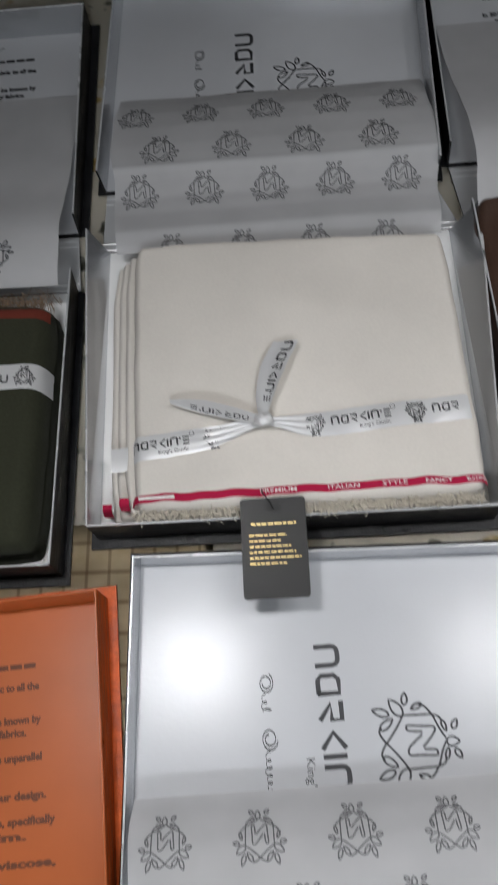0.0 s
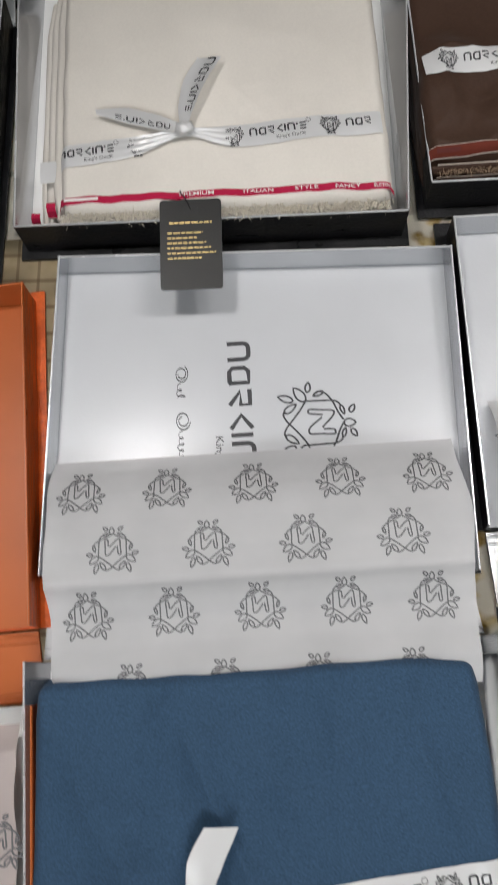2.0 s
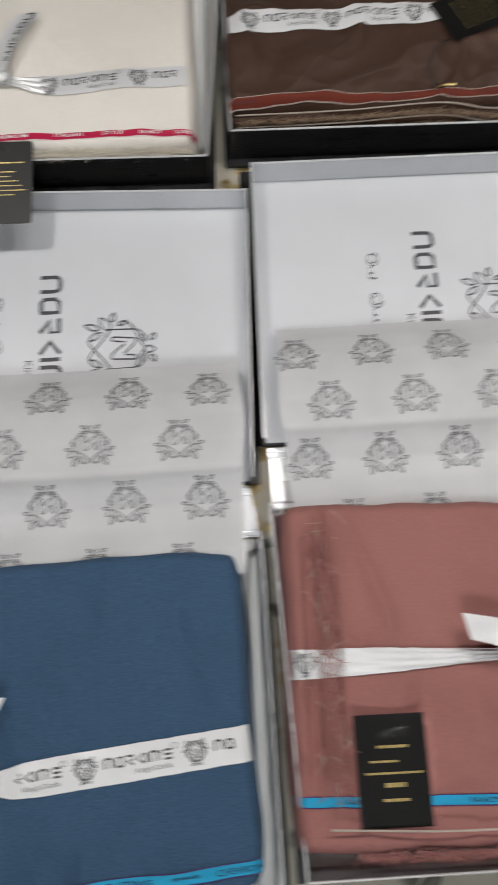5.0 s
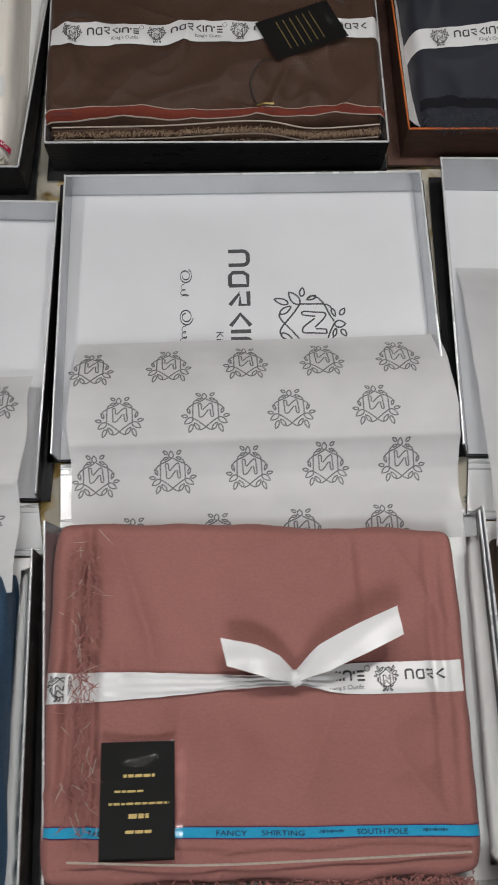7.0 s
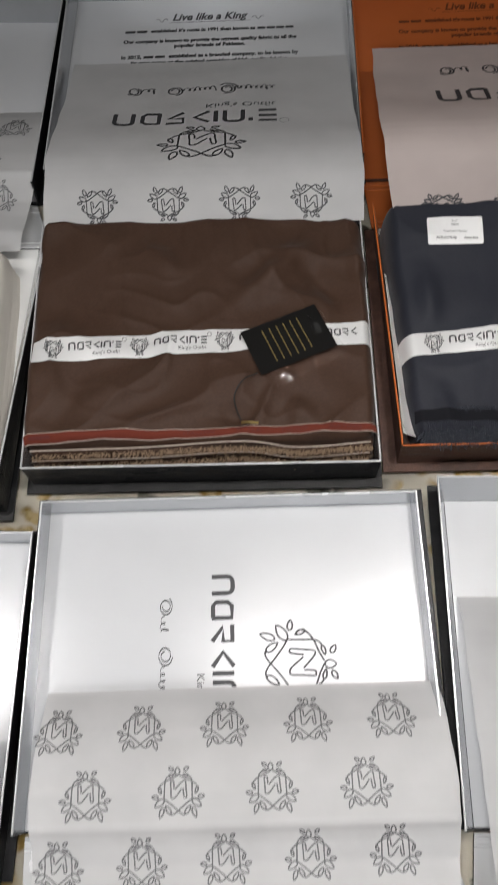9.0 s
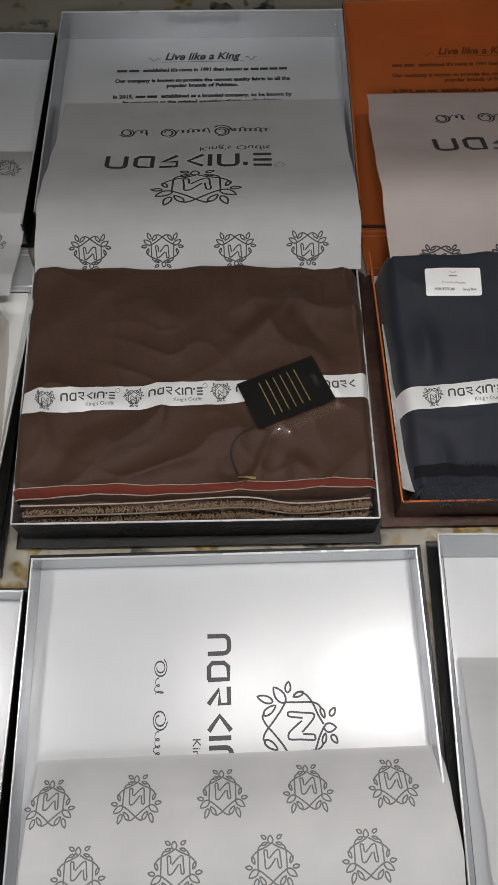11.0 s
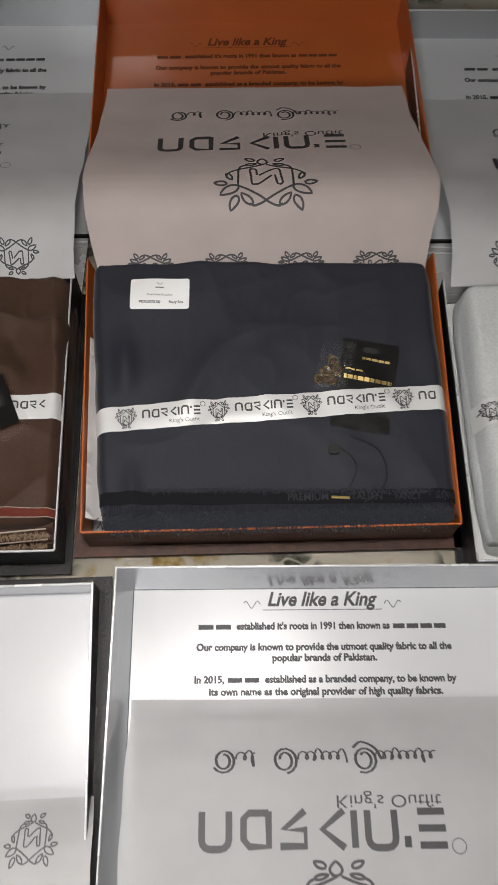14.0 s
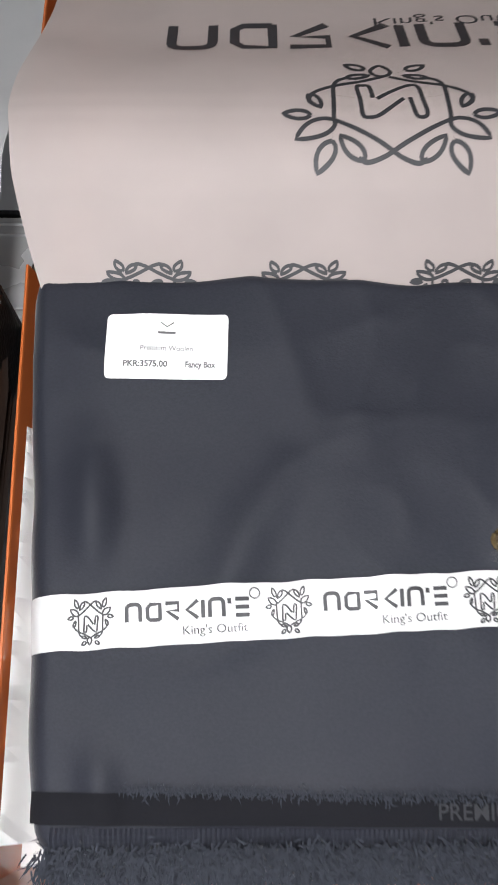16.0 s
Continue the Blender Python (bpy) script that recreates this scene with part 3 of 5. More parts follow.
        put("crease", tube([a, a.lerp(b, 0.5), b], 0.0011, 8), [EDGE if inner is SILVER else inner], spine)
    f = margin
    lid = put("lid", panel(bmesh.new(), [(s - lw - f, lid_from), (s + lw + f, lid_from), (s + lw + f, lid_to + f + 0.002), (s - lw - f, lid_to + f + 0.002)], 0.0, 0.003), [outer, outer], at=ml)
    put("lining", panel(bmesh.new(), [(s - lw + t, lid_from + 0.002), (s + lw - t, lid_from + 0.002), (s + lw - t, lid_to - t), (s - lw + t, lid_to - t)], 0.0032, 0.0044), [inner, floor_in], lid, at=ml)
    for k in (1, -1):
        put("side_wall", wall_board((s + k * lw, lid_to), (s + k * lw, lid_from), (-k, 0), lid_high, t, lid_lean, lid_lean + 0.002, cut_b=lid_cut, slide_a=lid_lean), three, lid, at=ml)
    put("end_wall", wall_board((s - lw, lid_to), (s + lw, lid_to), (0, -1), lid_high, t, lid_lean, lid_lean, slide_a=lid_lean, slide_b=lid_lean), three, lid, at=ml)
    return box, m, lid, ml


GREY_BOX = (BLACK, SILVER, EDGE, LINER)
ORANGE_BOX = (BROWN, ORANGE, ORANGE, ORANGE)
VIVID_BOX = (ORANGE_OUT, ORANGE, ORANGE, ORANGE)


def on_lid(m, z=0.0046):
    return lambda x, y: m @ Vector((x, y, z))


def upright_print(lid, ml, ink, dy=0.0, dx=0.0):
    """The lid's print that reads sideways: mark, signature, small words and crest, all turned."""
    for name, draw in (("printed_mark", lambda p: house_mark(p, -0.0152 + dx, 0.262 + dy, 0.0185, -90, bold=0.21)),
                       ("printed_signature", lambda p: scroll_mark(p, -0.060 + dx, 0.240 + dy, 0.15, -90, bold=0.0065, tall=0.48)),
                       ("printed_caption", lambda p: words(p, "King's Outfit", -0.0285 + dx, 0.152 + dy, 0.0095, -90, width=0.055)),
                       ("printed_crest", lambda p: crest(p, 0.0573 + dx, 0.1894 + dy - 0.004, 0.035, -90, bold=0.045, mirror=-1))):
        p = Print()
        draw(p)
        p.lay(name, on_lid(m), ink, lid, 0.0003)


def story_print(lid, ml, ink, y, x=0.0, lines=9):
    story(lambda name, p: p.lay(name, on_lid(m), ink, lid, 0.0003), x, y, 0.0, lines)


# ---- tissue sheets ----
def tissue_sheet(m, half, profile, material, label, seed=0.0, spread=None, soft=0.0015):
    """A sheet of tissue over the hinge: profile gives height by distance; spread gives the half width by distance."""
    ys = np.array([q[0] for q in profile][::-1])
    zs = np.array([q[1] for q in profile][::-1])

    def height(x, y):
        z = sum(np.interp(y + d * soft, ys, zs) * k for d, k in ((-2, 0.0625), (-1, 0.25), (0, 0.375), (1, 0.25), (2, 0.0625)))
        return z + 0.0022 * noise.noise(Vector((x * 11 + seed, y * 14, seed))) + 0.0008 * noise.noise(Vector((x * 40, y * 30, seed)))

    n, k = 110, 40
    rows = []
    for y in np.linspace(ys[0], ys[-1], n):
        h = half * (np.interp(y, *spread) if spread else 1.0)
        edge = 0.0025 * noise.noise(Vector((y * 25, seed, 3)))
        rows.append([m @ Vector((x, y, height(x, y))) for x in np.linspace(-h + edge, h + edge, k)])
    sheet = thing("tissue_paper", m, label, "tissue paper", "tissue sheets")
    ob = smooth(part("sheet", grid_mesh(rows), material, sheet))
    return sheet, ob, lambda x, y: m @ Vector((x, y, height(x, y)))


V_PROFILE = [(0.165, 0.010), (0.150, 0.020), (0.133, 0.0285), (0.11, 0.035), (0.086, 0.0390), (0.0635, 0.0398), (0.0605, 0.0412), (0.0580, 0.0372), (0.050, 0.0325), (0.035, 0.0265), (0.018, 0.0275), (-0.004, 0.034), (-0.018, 0.031), (-0.024, 0.028)]


def crested_tissue(m, dy=0.0, drop=0.0, stretch=1.0, seed=0.0, dx=0.0, rise=0.0, shifts=(0, 0.0), squeeze=1.0):
    prof = [(y * stretch + dy, max(0.007, z - drop)) for y, z in V_PROFILE]
    sheet, ob, f = tissue_sheet(m, 0.164, prof, TISSUE, "white tissue paper printed with dark crests, folded out of the box", seed, ([-0.03, 0.0, 0.058, 0.09, 0.165], [0.95, 0.965, 0.985, 1.0, 0.985]))
    for y, n, x0, step in ((0.1345, 5, -0.1365, 0.068), (0.0868, 4, -0.110, 0.0733), (0.0385, 5, -0.131, 0.0650), (-0.016, 4, -0.098, 0.069)):
        y += shifts[1] if y > 0.06 else shifts[0] if y < 0 else 0.0
        for i in range(n):
            p = Print()
            crest(p, (x0 + step * i) * squeeze + dx, y * stretch + dy + rise * (i - 2), 0.0192 if n == 4 else 0.0185, bold=0.06)
            p.lay("printed_crest", f, INK_GREY, ob, 0.0004)


def marked_tissue(m, profile, material, places, seed=0.0, label="", spread=None, n_small=4, dx=0.0, low=0.72, small_low=0.8, step=0.072):
    """Tissue seen from its back: signature, words, mark and crest, upside down."""
    sheet, ob, f = tissue_sheet(m, 0.162, profile, material, label, seed, spread, 0.009)
    by, king, mark, big, small = places

    def lay(name, draw):
        p = Print()
        draw(p)
        p.lay(name, f, INK, ob, 0.0004)

    lay("printed_signature", lambda p: scroll_mark(p, -0.087 + dx, by + 0.006, 0.163, 0, -1, bold=0.009))
    lay("printed_caption", lambda p: words(p, "King's Outfit", 0.037 + dx, king, 0.0125, 0, -1, width=0.078))
    lay("printed_mark", lambda p: house_mark(p, -0.0995 + dx, mark + 0.012, 0.0245, 0, -1, bold=0.2))
    lay("printed_crest", lambda p: crest(p, dx - 0.002, big, 0.0445, bold=0.045, low=low))
    for i in range(n_small):
        lay("printed_crest", lambda p: crest(p, -0.107 + step * i + dx, small, 0.02, flip=-1, bold=0.06, low=small_low, mirror=-1))
    ring = [(0.085 + 0.005 * math.cos(a) + dx, mark - 0.012 + 0.005 * math.sin(a)) for a in np.linspace(0, math.tau, 17)]
    lay("printed_ring", lambda p: p.stroke(ring, 0.0006))


# ---- folded cloths ----
def folded_cloth(name, label, corners, high, material, creases=(), steps=(), ripple=0.0012, radius=0.011, seed=0.0, z0=0.0058, bulge=0.003, tilt=0.0, wrinkle=0.0022):
    """A folded length of cloth: a rounded top fold on lower folds. corners: back left, back right, front left, front right."""
    tl, tr, bl, br = (np.array(c, float) for c in corners)
    centre = (tl + tr + bl + br) / 4
    wide, deep = np.hypot(*(tr - tl)), np.hypot(*(tl - bl))

    def plan(u, v):
        return (1 - v) * ((1 - u) * bl + u * br) + v * ((1 - u) * tl + u * tr)

    def inverse(x, y):
        u = v = 0.5
        for _ in range(5):
            e = np.array([x, y]) - plan(u, v)
            du = (1 - v) * (br - bl) + v * (tr - tl)
            dv = (1 - u) * (tl - bl) + u * (tr - br)
            d = du[0] * dv[1] - du[1] * dv[0]
            u, v = u + (e[0] * dv[1] - e[1] * dv[0]) / d, v + (du[0] * e[1] - du[1] * e[0]) / d
        return u, v

    def shape(u, v, x, y, low, top, r):
        d = [u * wide, (1 - u) * wide, v * deep, (1 - v) * deep]
        f = 1.0
        for q in d:
            q = max(0.0, min(1.0, q / r))
            f *= math.sqrt(max(0.0, 1 - (1 - q) ** 2))
        z = top + (tilt * (v - 0.5) if r == radius else 0.0) + bulge * (1 - (2 * u - 1) ** 2) * (1 - (2 * v - 1) ** 2)
        z += ripple * noise.noise(Vector((x * 13 + seed, y * 13, seed))) * 1.6 + ripple * 0.5 * noise.noise(Vector((x * 45, y * 30 + seed, 1)))
        # soft crossing wrinkles, stronger in some places than in others
        sway = 0.02 * noise.noise(Vector((x * 9, y * 9, seed + 4)))
        for k, (fx, fy) in enumerate(((12, 7), (7, 15), (22, 27))):
            sharp = 1 - abs(noise.noise(Vector(((x + sway + 0.5 * y) * fx + seed, (y - sway - 0.35 * x) * fy, seed + k)))) * 1.8
            where = max(0.0, min(1.0, 0.45 + 1.2 * noise.noise(Vector((x * 7, y * 7, seed + 9 + k)))))
            z += wrinkle * (0.9, 0.6, 0.2)[k] * (max(0.0, sharp) ** 3 - 0.3) * where
        for x0, y0, x1, y1, w, amp in creases:
            a, b = np.array([x1 - x0, y1 - y0]), np.array([x - x0, y - y0])
            s = max(0.0, min(1.0, a @ b / (a @ a)))
            q = np.hypot(*(b - s * a)) / w
            z += amp * math.exp(-q * q) * math.sin(math.pi * min(1.0, 0.12 + s * 0.9))
        return low + (z - low) * f

    root = thing(name, pose(centre[0], centre[1], z0), label, "fabric", "folded suit fabrics")

    def fold(part_name, low, top, r, grow, n, k):
        ends = [0, 0.15, 0.35, 0.6, 0.85, 1.0]
        us = [e * r / wide for e in ends] + list(np.linspace(r / wide, 1 - r / wide, n)[1:-1]) + [1 - e * r / wide for e in ends[::-1]]
        vs = [e * r / deep for e in ends] + list(np.linspace(r / deep, 1 - r / deep, k)[1:-1]) + [1 - e * r / deep for e in ends[::-1]]
        gl, gr, gf, gb = grow
        rows = []
        for v in vs:
            row = []
            for u in us:
                uu, vv = (-gl + u * (wide + gl + gr)) / wide, (-gf + v * (deep + gf + gb)) / deep
                x, y = plan(uu, vv)
                pull = 0.035 * (abs(2 * u - 1) * abs(2 * v - 1)) ** 9
                x, y = x + (centre[0] - x) * pull, y + (centre[1] - y) * pull
                x += 0.0016 * noise.noise(Vector((seed, y * 30, low * 90)))
                y += 0.0024 * noise.noise(Vector((x * 26, seed, low * 90)))
                row.append((x, y, shape(u, v, x, y, low, top, r)))
            rows.append(row)
        return smooth(part(part_name, grid_mesh(rows), material, root))

    layers = steps or ((0.0, 0.0, 0.002, 0.0), (0.002, 0.001, 0.0, 0.0))
    thick = (high - abs(tilt) / 2 - z0) / (len(layers) + 1.6)
    z = z0
    for grow in layers:
        fold("lower_fold", z - 0.003, z + thick, thick * 0.55, grow, 10, 8)
        z += thick
    top = fold("top_fold", z - 0.003, high, radius, (0, 0, 0, 0), 140, 110)

    def surface(x, y):
        u, v = inverse(x, y)
        return Vector((x, y, max(z0, shape(min(1, max(0, u)), min(1, max(0, v)), x, y, z - 0.003, high, radius))))

    return root, top, surface


def strip_on(surface, a, b, width, n=40, lift=0.0008, wave=0.0, seed=0.0, pinch=None):
    """A band of cloth or ribbon laid over a surface from a to b."""
    a, b = np.array(a, float), np.array(b, float)
    d = (b - a) / np.hypot(*(b - a))
    s = np.array([-d[1], d[0]])
    rows = []
    long = np.hypot(*(b - a))
    for k in np.linspace(-0.5, 0.5, 21 if pinch else 6):
        row = []
        for i in range(n + 1):
            g = 0.0
            if pinch:
                # gathered towards the knot
                off = long * i / n - pinch[0]
                g = math.exp(-((off / (pinch[2] if off < 0 else pinch[3])) ** 2))
            q = a + (b - a) * i / n + s * (k * width * (1 - 0.66 * g) + (pinch[1] * g if pinch else 0.0) + wave * noise.noise(Vector((i * 0.25, seed, 0))))
            z = surface(*q)
            row.append(z + Vector((0, 0, lift + 0.0005 * (1 - (2 * k) ** 2) + g * (0.003 + 0.0013 * math.sin(k * 19 + i * 0.12 + seed)))))
        rows.append(row)
    return grid_mesh(rows)


def selvedge(top, surface, a, b, width, material, texts, ink, edge=None, wave=0.0, seed=0.0):
    band = smooth(part("selvedge_stripe", strip_on(surface, a, b, width, 60, 0.0006, wave, seed), material, top, "woven coloured stripe along the edge"))
    a, b = np.array(a, float), np.array(b, float)
    turn = math.degrees(math.atan2(b[1] - a[1], b[0] - a[0]))
    for s, body, w in texts:
        p = Print()
        q = a + (b - a) * s
        if body:
            words(p, body, q[0], q[1] - width * 0.26, width * 0.72, turn, heavy=0.01, width=w)
        else:
            p.bar(-w / 2, w / 2, -width * 0.2, width * 0.2, placed(q[0], q[1], 1, turn))
        p.lay("woven_word", surface, ink, band, 0.0019)
    if edge:
        s = np.array([-(b - a)[1], (b - a)[0]]) / np.hypot(*(b - a)) * width * 0.55
        for k in (1, -1):
            smooth(part("stripe_edge", strip_on(surface, a + k * s, b + k * s, 0.0006, 60, 0.0008, wave, seed), edge, band))


def fray(top, points, spread, count, long, material, seed, thin=0.00035):
    """Loose yarn ends along a line: many short bent strands in one mesh."""
    rng = random.Random(seed)
    bm = bmesh.new()
    pts = [np.array(q, float) for q in points]
    for _ in range(count):
        i = rng.randrange(len(pts) - 1)
        q = pts[i] + (pts[i + 1] - pts[i]) * rng.random() + np.array([rng.gauss(0, spread), rng.gauss(0, spread), rng.gauss(0, spread * 0.5)])
        way = np.array([rng.gauss(0, 0.6), rng.gauss(-0.8, 0.6), rng.gauss(0.1, 0.5)])
        way /= np.linalg.norm(way)
        side = np.cross(way, (0.2, 0.1, 1.0))
        side = side / np.linalg.norm(side) * thin
        mid = q + way * long * 0.5 * rng.uniform(0.5, 1.2)
        end = mid + (way + np.array([rng.gauss(0, 0.5), rng.gauss(0, 0.4), -0.4])) * long * 0.4
        v = [bm.verts.new(c) for c in (q - side, q + side, mid - side, mid + side, end)]
        bm.faces.new((v[0], v[1], v[3], v[2]))
        bm.faces.new((v[2], v[3], v[4]))
    part("frayed_edge", bm, material, top, "frayed yarn ends")


# ---- ribbons ----
def ribbon(surface, a, b, width, material, label, first=0.03, step=0.079, skip=(), extra=(), pinch=None, inverted=False, wave=0.0006, seed=0.0, ink=None):
    a3, b3 = np.array(a, float), np.array(b, float)
    mid = (a3 + b3) / 2
    root = thing("ribbon", pose(mid[0], mid[1], surface(*mid).z), label, "ribbon", "printed ribbons")
    band = smooth(part("band", strip_on(surface, a, b, width, 110, 0.0014, wave, seed, pinch), material, root))
    long = np.hypot(*(b3 - a3))
    d = (b3 - a3) / long
    turn = math.degrees(math.atan2(d[1], d[0]))

    def at(s, t):
        q = a3 + d * s + np.array([-d[1], d[0]]) * t
        return q

    def put(s, lo, hi, draw):
        if lo > 0.002 and hi < long - 0.002 and not any(x0 < s < x1 for x0, x1 in skip):
            p = Print()
            draw(p)
            p.lay("printed_mark", surface, ink or INK, band, 0.0023)

    flip = 180 if inverted else 0
    k = -1 if inverted else 1
    for s in extra:
        for draw in (lambda p: house_mark(p, *at(s, -0.0015), 0.0066, turn, bold=0.23, ring_after=True), lambda p: words(p, "King's Outfit", *at(s + 0.035, -0.0075), 0.0048, turn, width=0.026), lambda p: crest(p, *at(s + 0.060, 0), 0.0088, turn, flip=-1, bold=0.08, low=1.1)):
            p = Print()
            draw(p)
            p.lay("printed_mark", surface, INK, band, 0.0023)
    s = first
    while s < long:
        put(s, s - 0.008, s + 0.008, lambda p: crest(p, *at(s, 0), 0.0088, turn + flip, flip=-1, bold=0.08, low=1.1))
        e = s + k * 0.0145
        room_left = int((long - 0.004 - e) / 0.0078)
        if not inverted and 1 <= room_left < 7:
            # the mark runs out at the cloth's edge
            p = Print()
            house_mark(p, *at(e, -0.0015), 0.0068, turn, bold=0.23, count=room_left)
            p.lay("printed_mark", surface, ink or INK, band, 0.0023)
        put(s + k * 0.036, min(e, e + k * 0.05), max(e, e + k * 0.05), lambda p: house_mark(p, *at(e, -0.0015 * k), 0.0068, turn + flip, bold=0.23, ring_after=True))
        put(s + k * 0.036, min(e, e + k * 0.05), max(e, e + k * 0.05), lambda p: words(p, "King's Outfit", *at(e + k * 0.035, -0.0075 * k), 0.0048, turn + flip, width=0.026))
        s += step
    return root, band


def tail(root, points, widths, normal_turns, material, cut=0.3, mark=None):
    """A ribbon's end or bow: a strip along points, its width turned about the line, with a slanting or notched end."""
    pts = curve(points, 8)
    ws = np.interp(np.linspace(0, 1, len(pts)), np.linspace(0, 1, len(widths)), widths)
    ts = np.interp(np.linspace(0, 1, len(pts)), np.linspace(0, 1, len(normal_turns)), normal_turns)
    rows = []
    for i, p in enumerate(pts):
        d = pts[min(i + 1, len(pts) - 1)] - pts[max(i - 1, 0)]
        d = d / np.linalg.norm(d)
        s = np.cross(d, (0, 0, 1.0))
        s /= np.linalg.norm(s)
        n = np.cross(s, d)
        s = s * math.cos(radians(ts[i])) + n * math.sin(radians(ts[i]))
        row = []
        for k in np.linspace(-0.5, 0.5, 7):
            slant = cut * ws[i] * (k + 0.5) * (i / (len(pts) - 1)) ** 6
            row.append(tuple(p + s * k * ws[i] + d * slant + n * 0.0009 * math.cos(k * 5 + i * 0.2)))
        rows.append(row)
    strip = smooth(part("tail", grid_mesh(rows), material, root))
    if mark:
        # the ribbon's printed mark runs along the tail: mark gives where it starts, how long it is, and its side
        grid = np.array(rows)
        n = len(pts) - 1

        def on_tail(x, y):
            a, b = min(max(x, 0.0), 0.999) * n, min(max(y + 0.5, 0.0), 0.999) * 6
            i, j = int(a), int(b)
            fa, fb = a - i, b - j
            return (1 - fa) * ((1 - fb) * grid[i, j] + fb * grid[i, j + 1]) + fa * ((1 - fb) * grid[i + 1, j] + fb * grid[i + 1, j + 1])

        begin, size, way = mark
        p = Print()
        house_mark(p, 0, 0, 1.0, bold=0.2)
        p.verts = [(begin + way * size * x / 7.2, (0.34 - 0.36 * (1 - y)) * -way) for x, y in p.verts]
        p.lay("printed_mark", on_tail, INK, strip, 0.0006)
    return strip


def knot(root, x, y, z, size, material):
    bm = bmesh.new()
    bmesh.ops.create_uvsphere(bm, u_segments=16, v_segments=10, radius=1)
    for v in bm.verts:
        n = noise.noise(v.co * 2.3) * 0.25 + 0.12 * math.sin(v.co.x * 9 + v.co.y * 4)
        v.co = Vector((x, y, z)) + Vector((v.co.x * size, v.co.y * size * 0.75, v.co.z * size * 0.5)) * (1 + n)
    smooth(part("knot", bm, material, root))


# ---- tags, stickers and small things ----
def card(m, w, h, material, thick=0.0008, corner=0.003, hole=None):
    bm = bmesh.new()
    pts = []
    for cx, cy, a0 in ((w / 2 - corner, h / 2 - corner, 0), (-w / 2 + corner, h / 2 - corner, 90), (-w / 2 + corner, -h / 2 + corner, 180), (w / 2 - corner, -h / 2 + corner, 270)):
        for a in (0, 30, 60, 90):
            pts.append((cx + corner * math.cos(radians(a0 + a)), cy + corner * math.sin(radians(a0 + a))))
    panel(bm, pts, 0, thick, 0, 0)
    bm.transform(m)
    return bm


def hang_tag(m, w, h, label, bars, cord=None, slot=True, ink=None):
    tag = thing("hang_tag", m, label, "tag", "hang tags")
    body = part("card", card(m, w, h, TAG), TAG, tag)
    p = Print()
    for x0, x1, y, t in bars:
        # each line of small print as a row of short plain bars
        rng = random.Random(int(1000 * (x0 + 2) + 7000 * (y + 2)))
        x = x0
        while x < x1:
            n = min(rng.uniform(0.002, 0.006), x1 - x)
            p.bar(x, x + n, y - t / 2, y + t / 2)
            x += n + 0.0009
    p.lay("foil_print", lambda x, y: m @ Vector((x, y, 0.0009)), ink or GOLD, body, 0.0002, "gold foil lines")
    if slot:
        bm = panel(bmesh.new(), [(-0.006, h / 2 - 0.012), (0.006, h / 2 - 0.012), (0.006, h / 2 - 0.005), (-0.006, h / 2 - 0.005)], 0.0009, 0.0011, 0, 0)
        bm.transform(m)
        part("slot", bm, CORD, body, "punched slot")
    if cord:
        part("cord", tube(curve(cord, 8), 0.0006), CORD, tag, "thin black cord")
    return tag


def resting_plane(surface, x, y, w, h, turn):
    """A stiff card's own surface: the plane through the cloth under its corners, raised to its highest point."""
    c, s = math.cos(radians(turn)), math.sin(radians(turn))
    spots = [(i, j) for i in (-0.5, -0.25, 0, 0.25, 0.5) for j in (-0.5, -0.25, 0, 0.25, 0.5)]
    high = [surface(x + c * i * w - s * j * h, y + s * i * w + c * j * h).z for i, j in spots]
    slope = np.linalg.lstsq(np.array([(i * w, j * h, 1.0) for i, j in spots]), np.array(high), rcond=None)[0]
    over = max(z - (slope @ np.array([i * w, j * h, 1.0])) for z, (i, j) in zip(high, spots))

    def rest(px, py):
        i, j = c * (px - x) + s * (py - y), -s * (px - x) + c * (py - y)
        return Vector((px, py, slope @ np.array([i, j, 1.0]) + over))

    return rest


def draped_card(surface, x, y, w, h, turn, material, lift=0.0003, thick=0.0006):
    c, s = math.cos(radians(turn)), math.sin(radians(turn))
    rows = []
    for j in np.linspace(-h / 2, h / 2, 12):
        row = []
        for i in np.linspace(-w / 2, w / 2, 9):
            q = surface(x + c * i - s * j, y + s * i + c * j)
            row.append(q + Vector((0, 0, lift + thick)))
        rows.append(row)
    return thicken(grid_mesh(rows), thick)


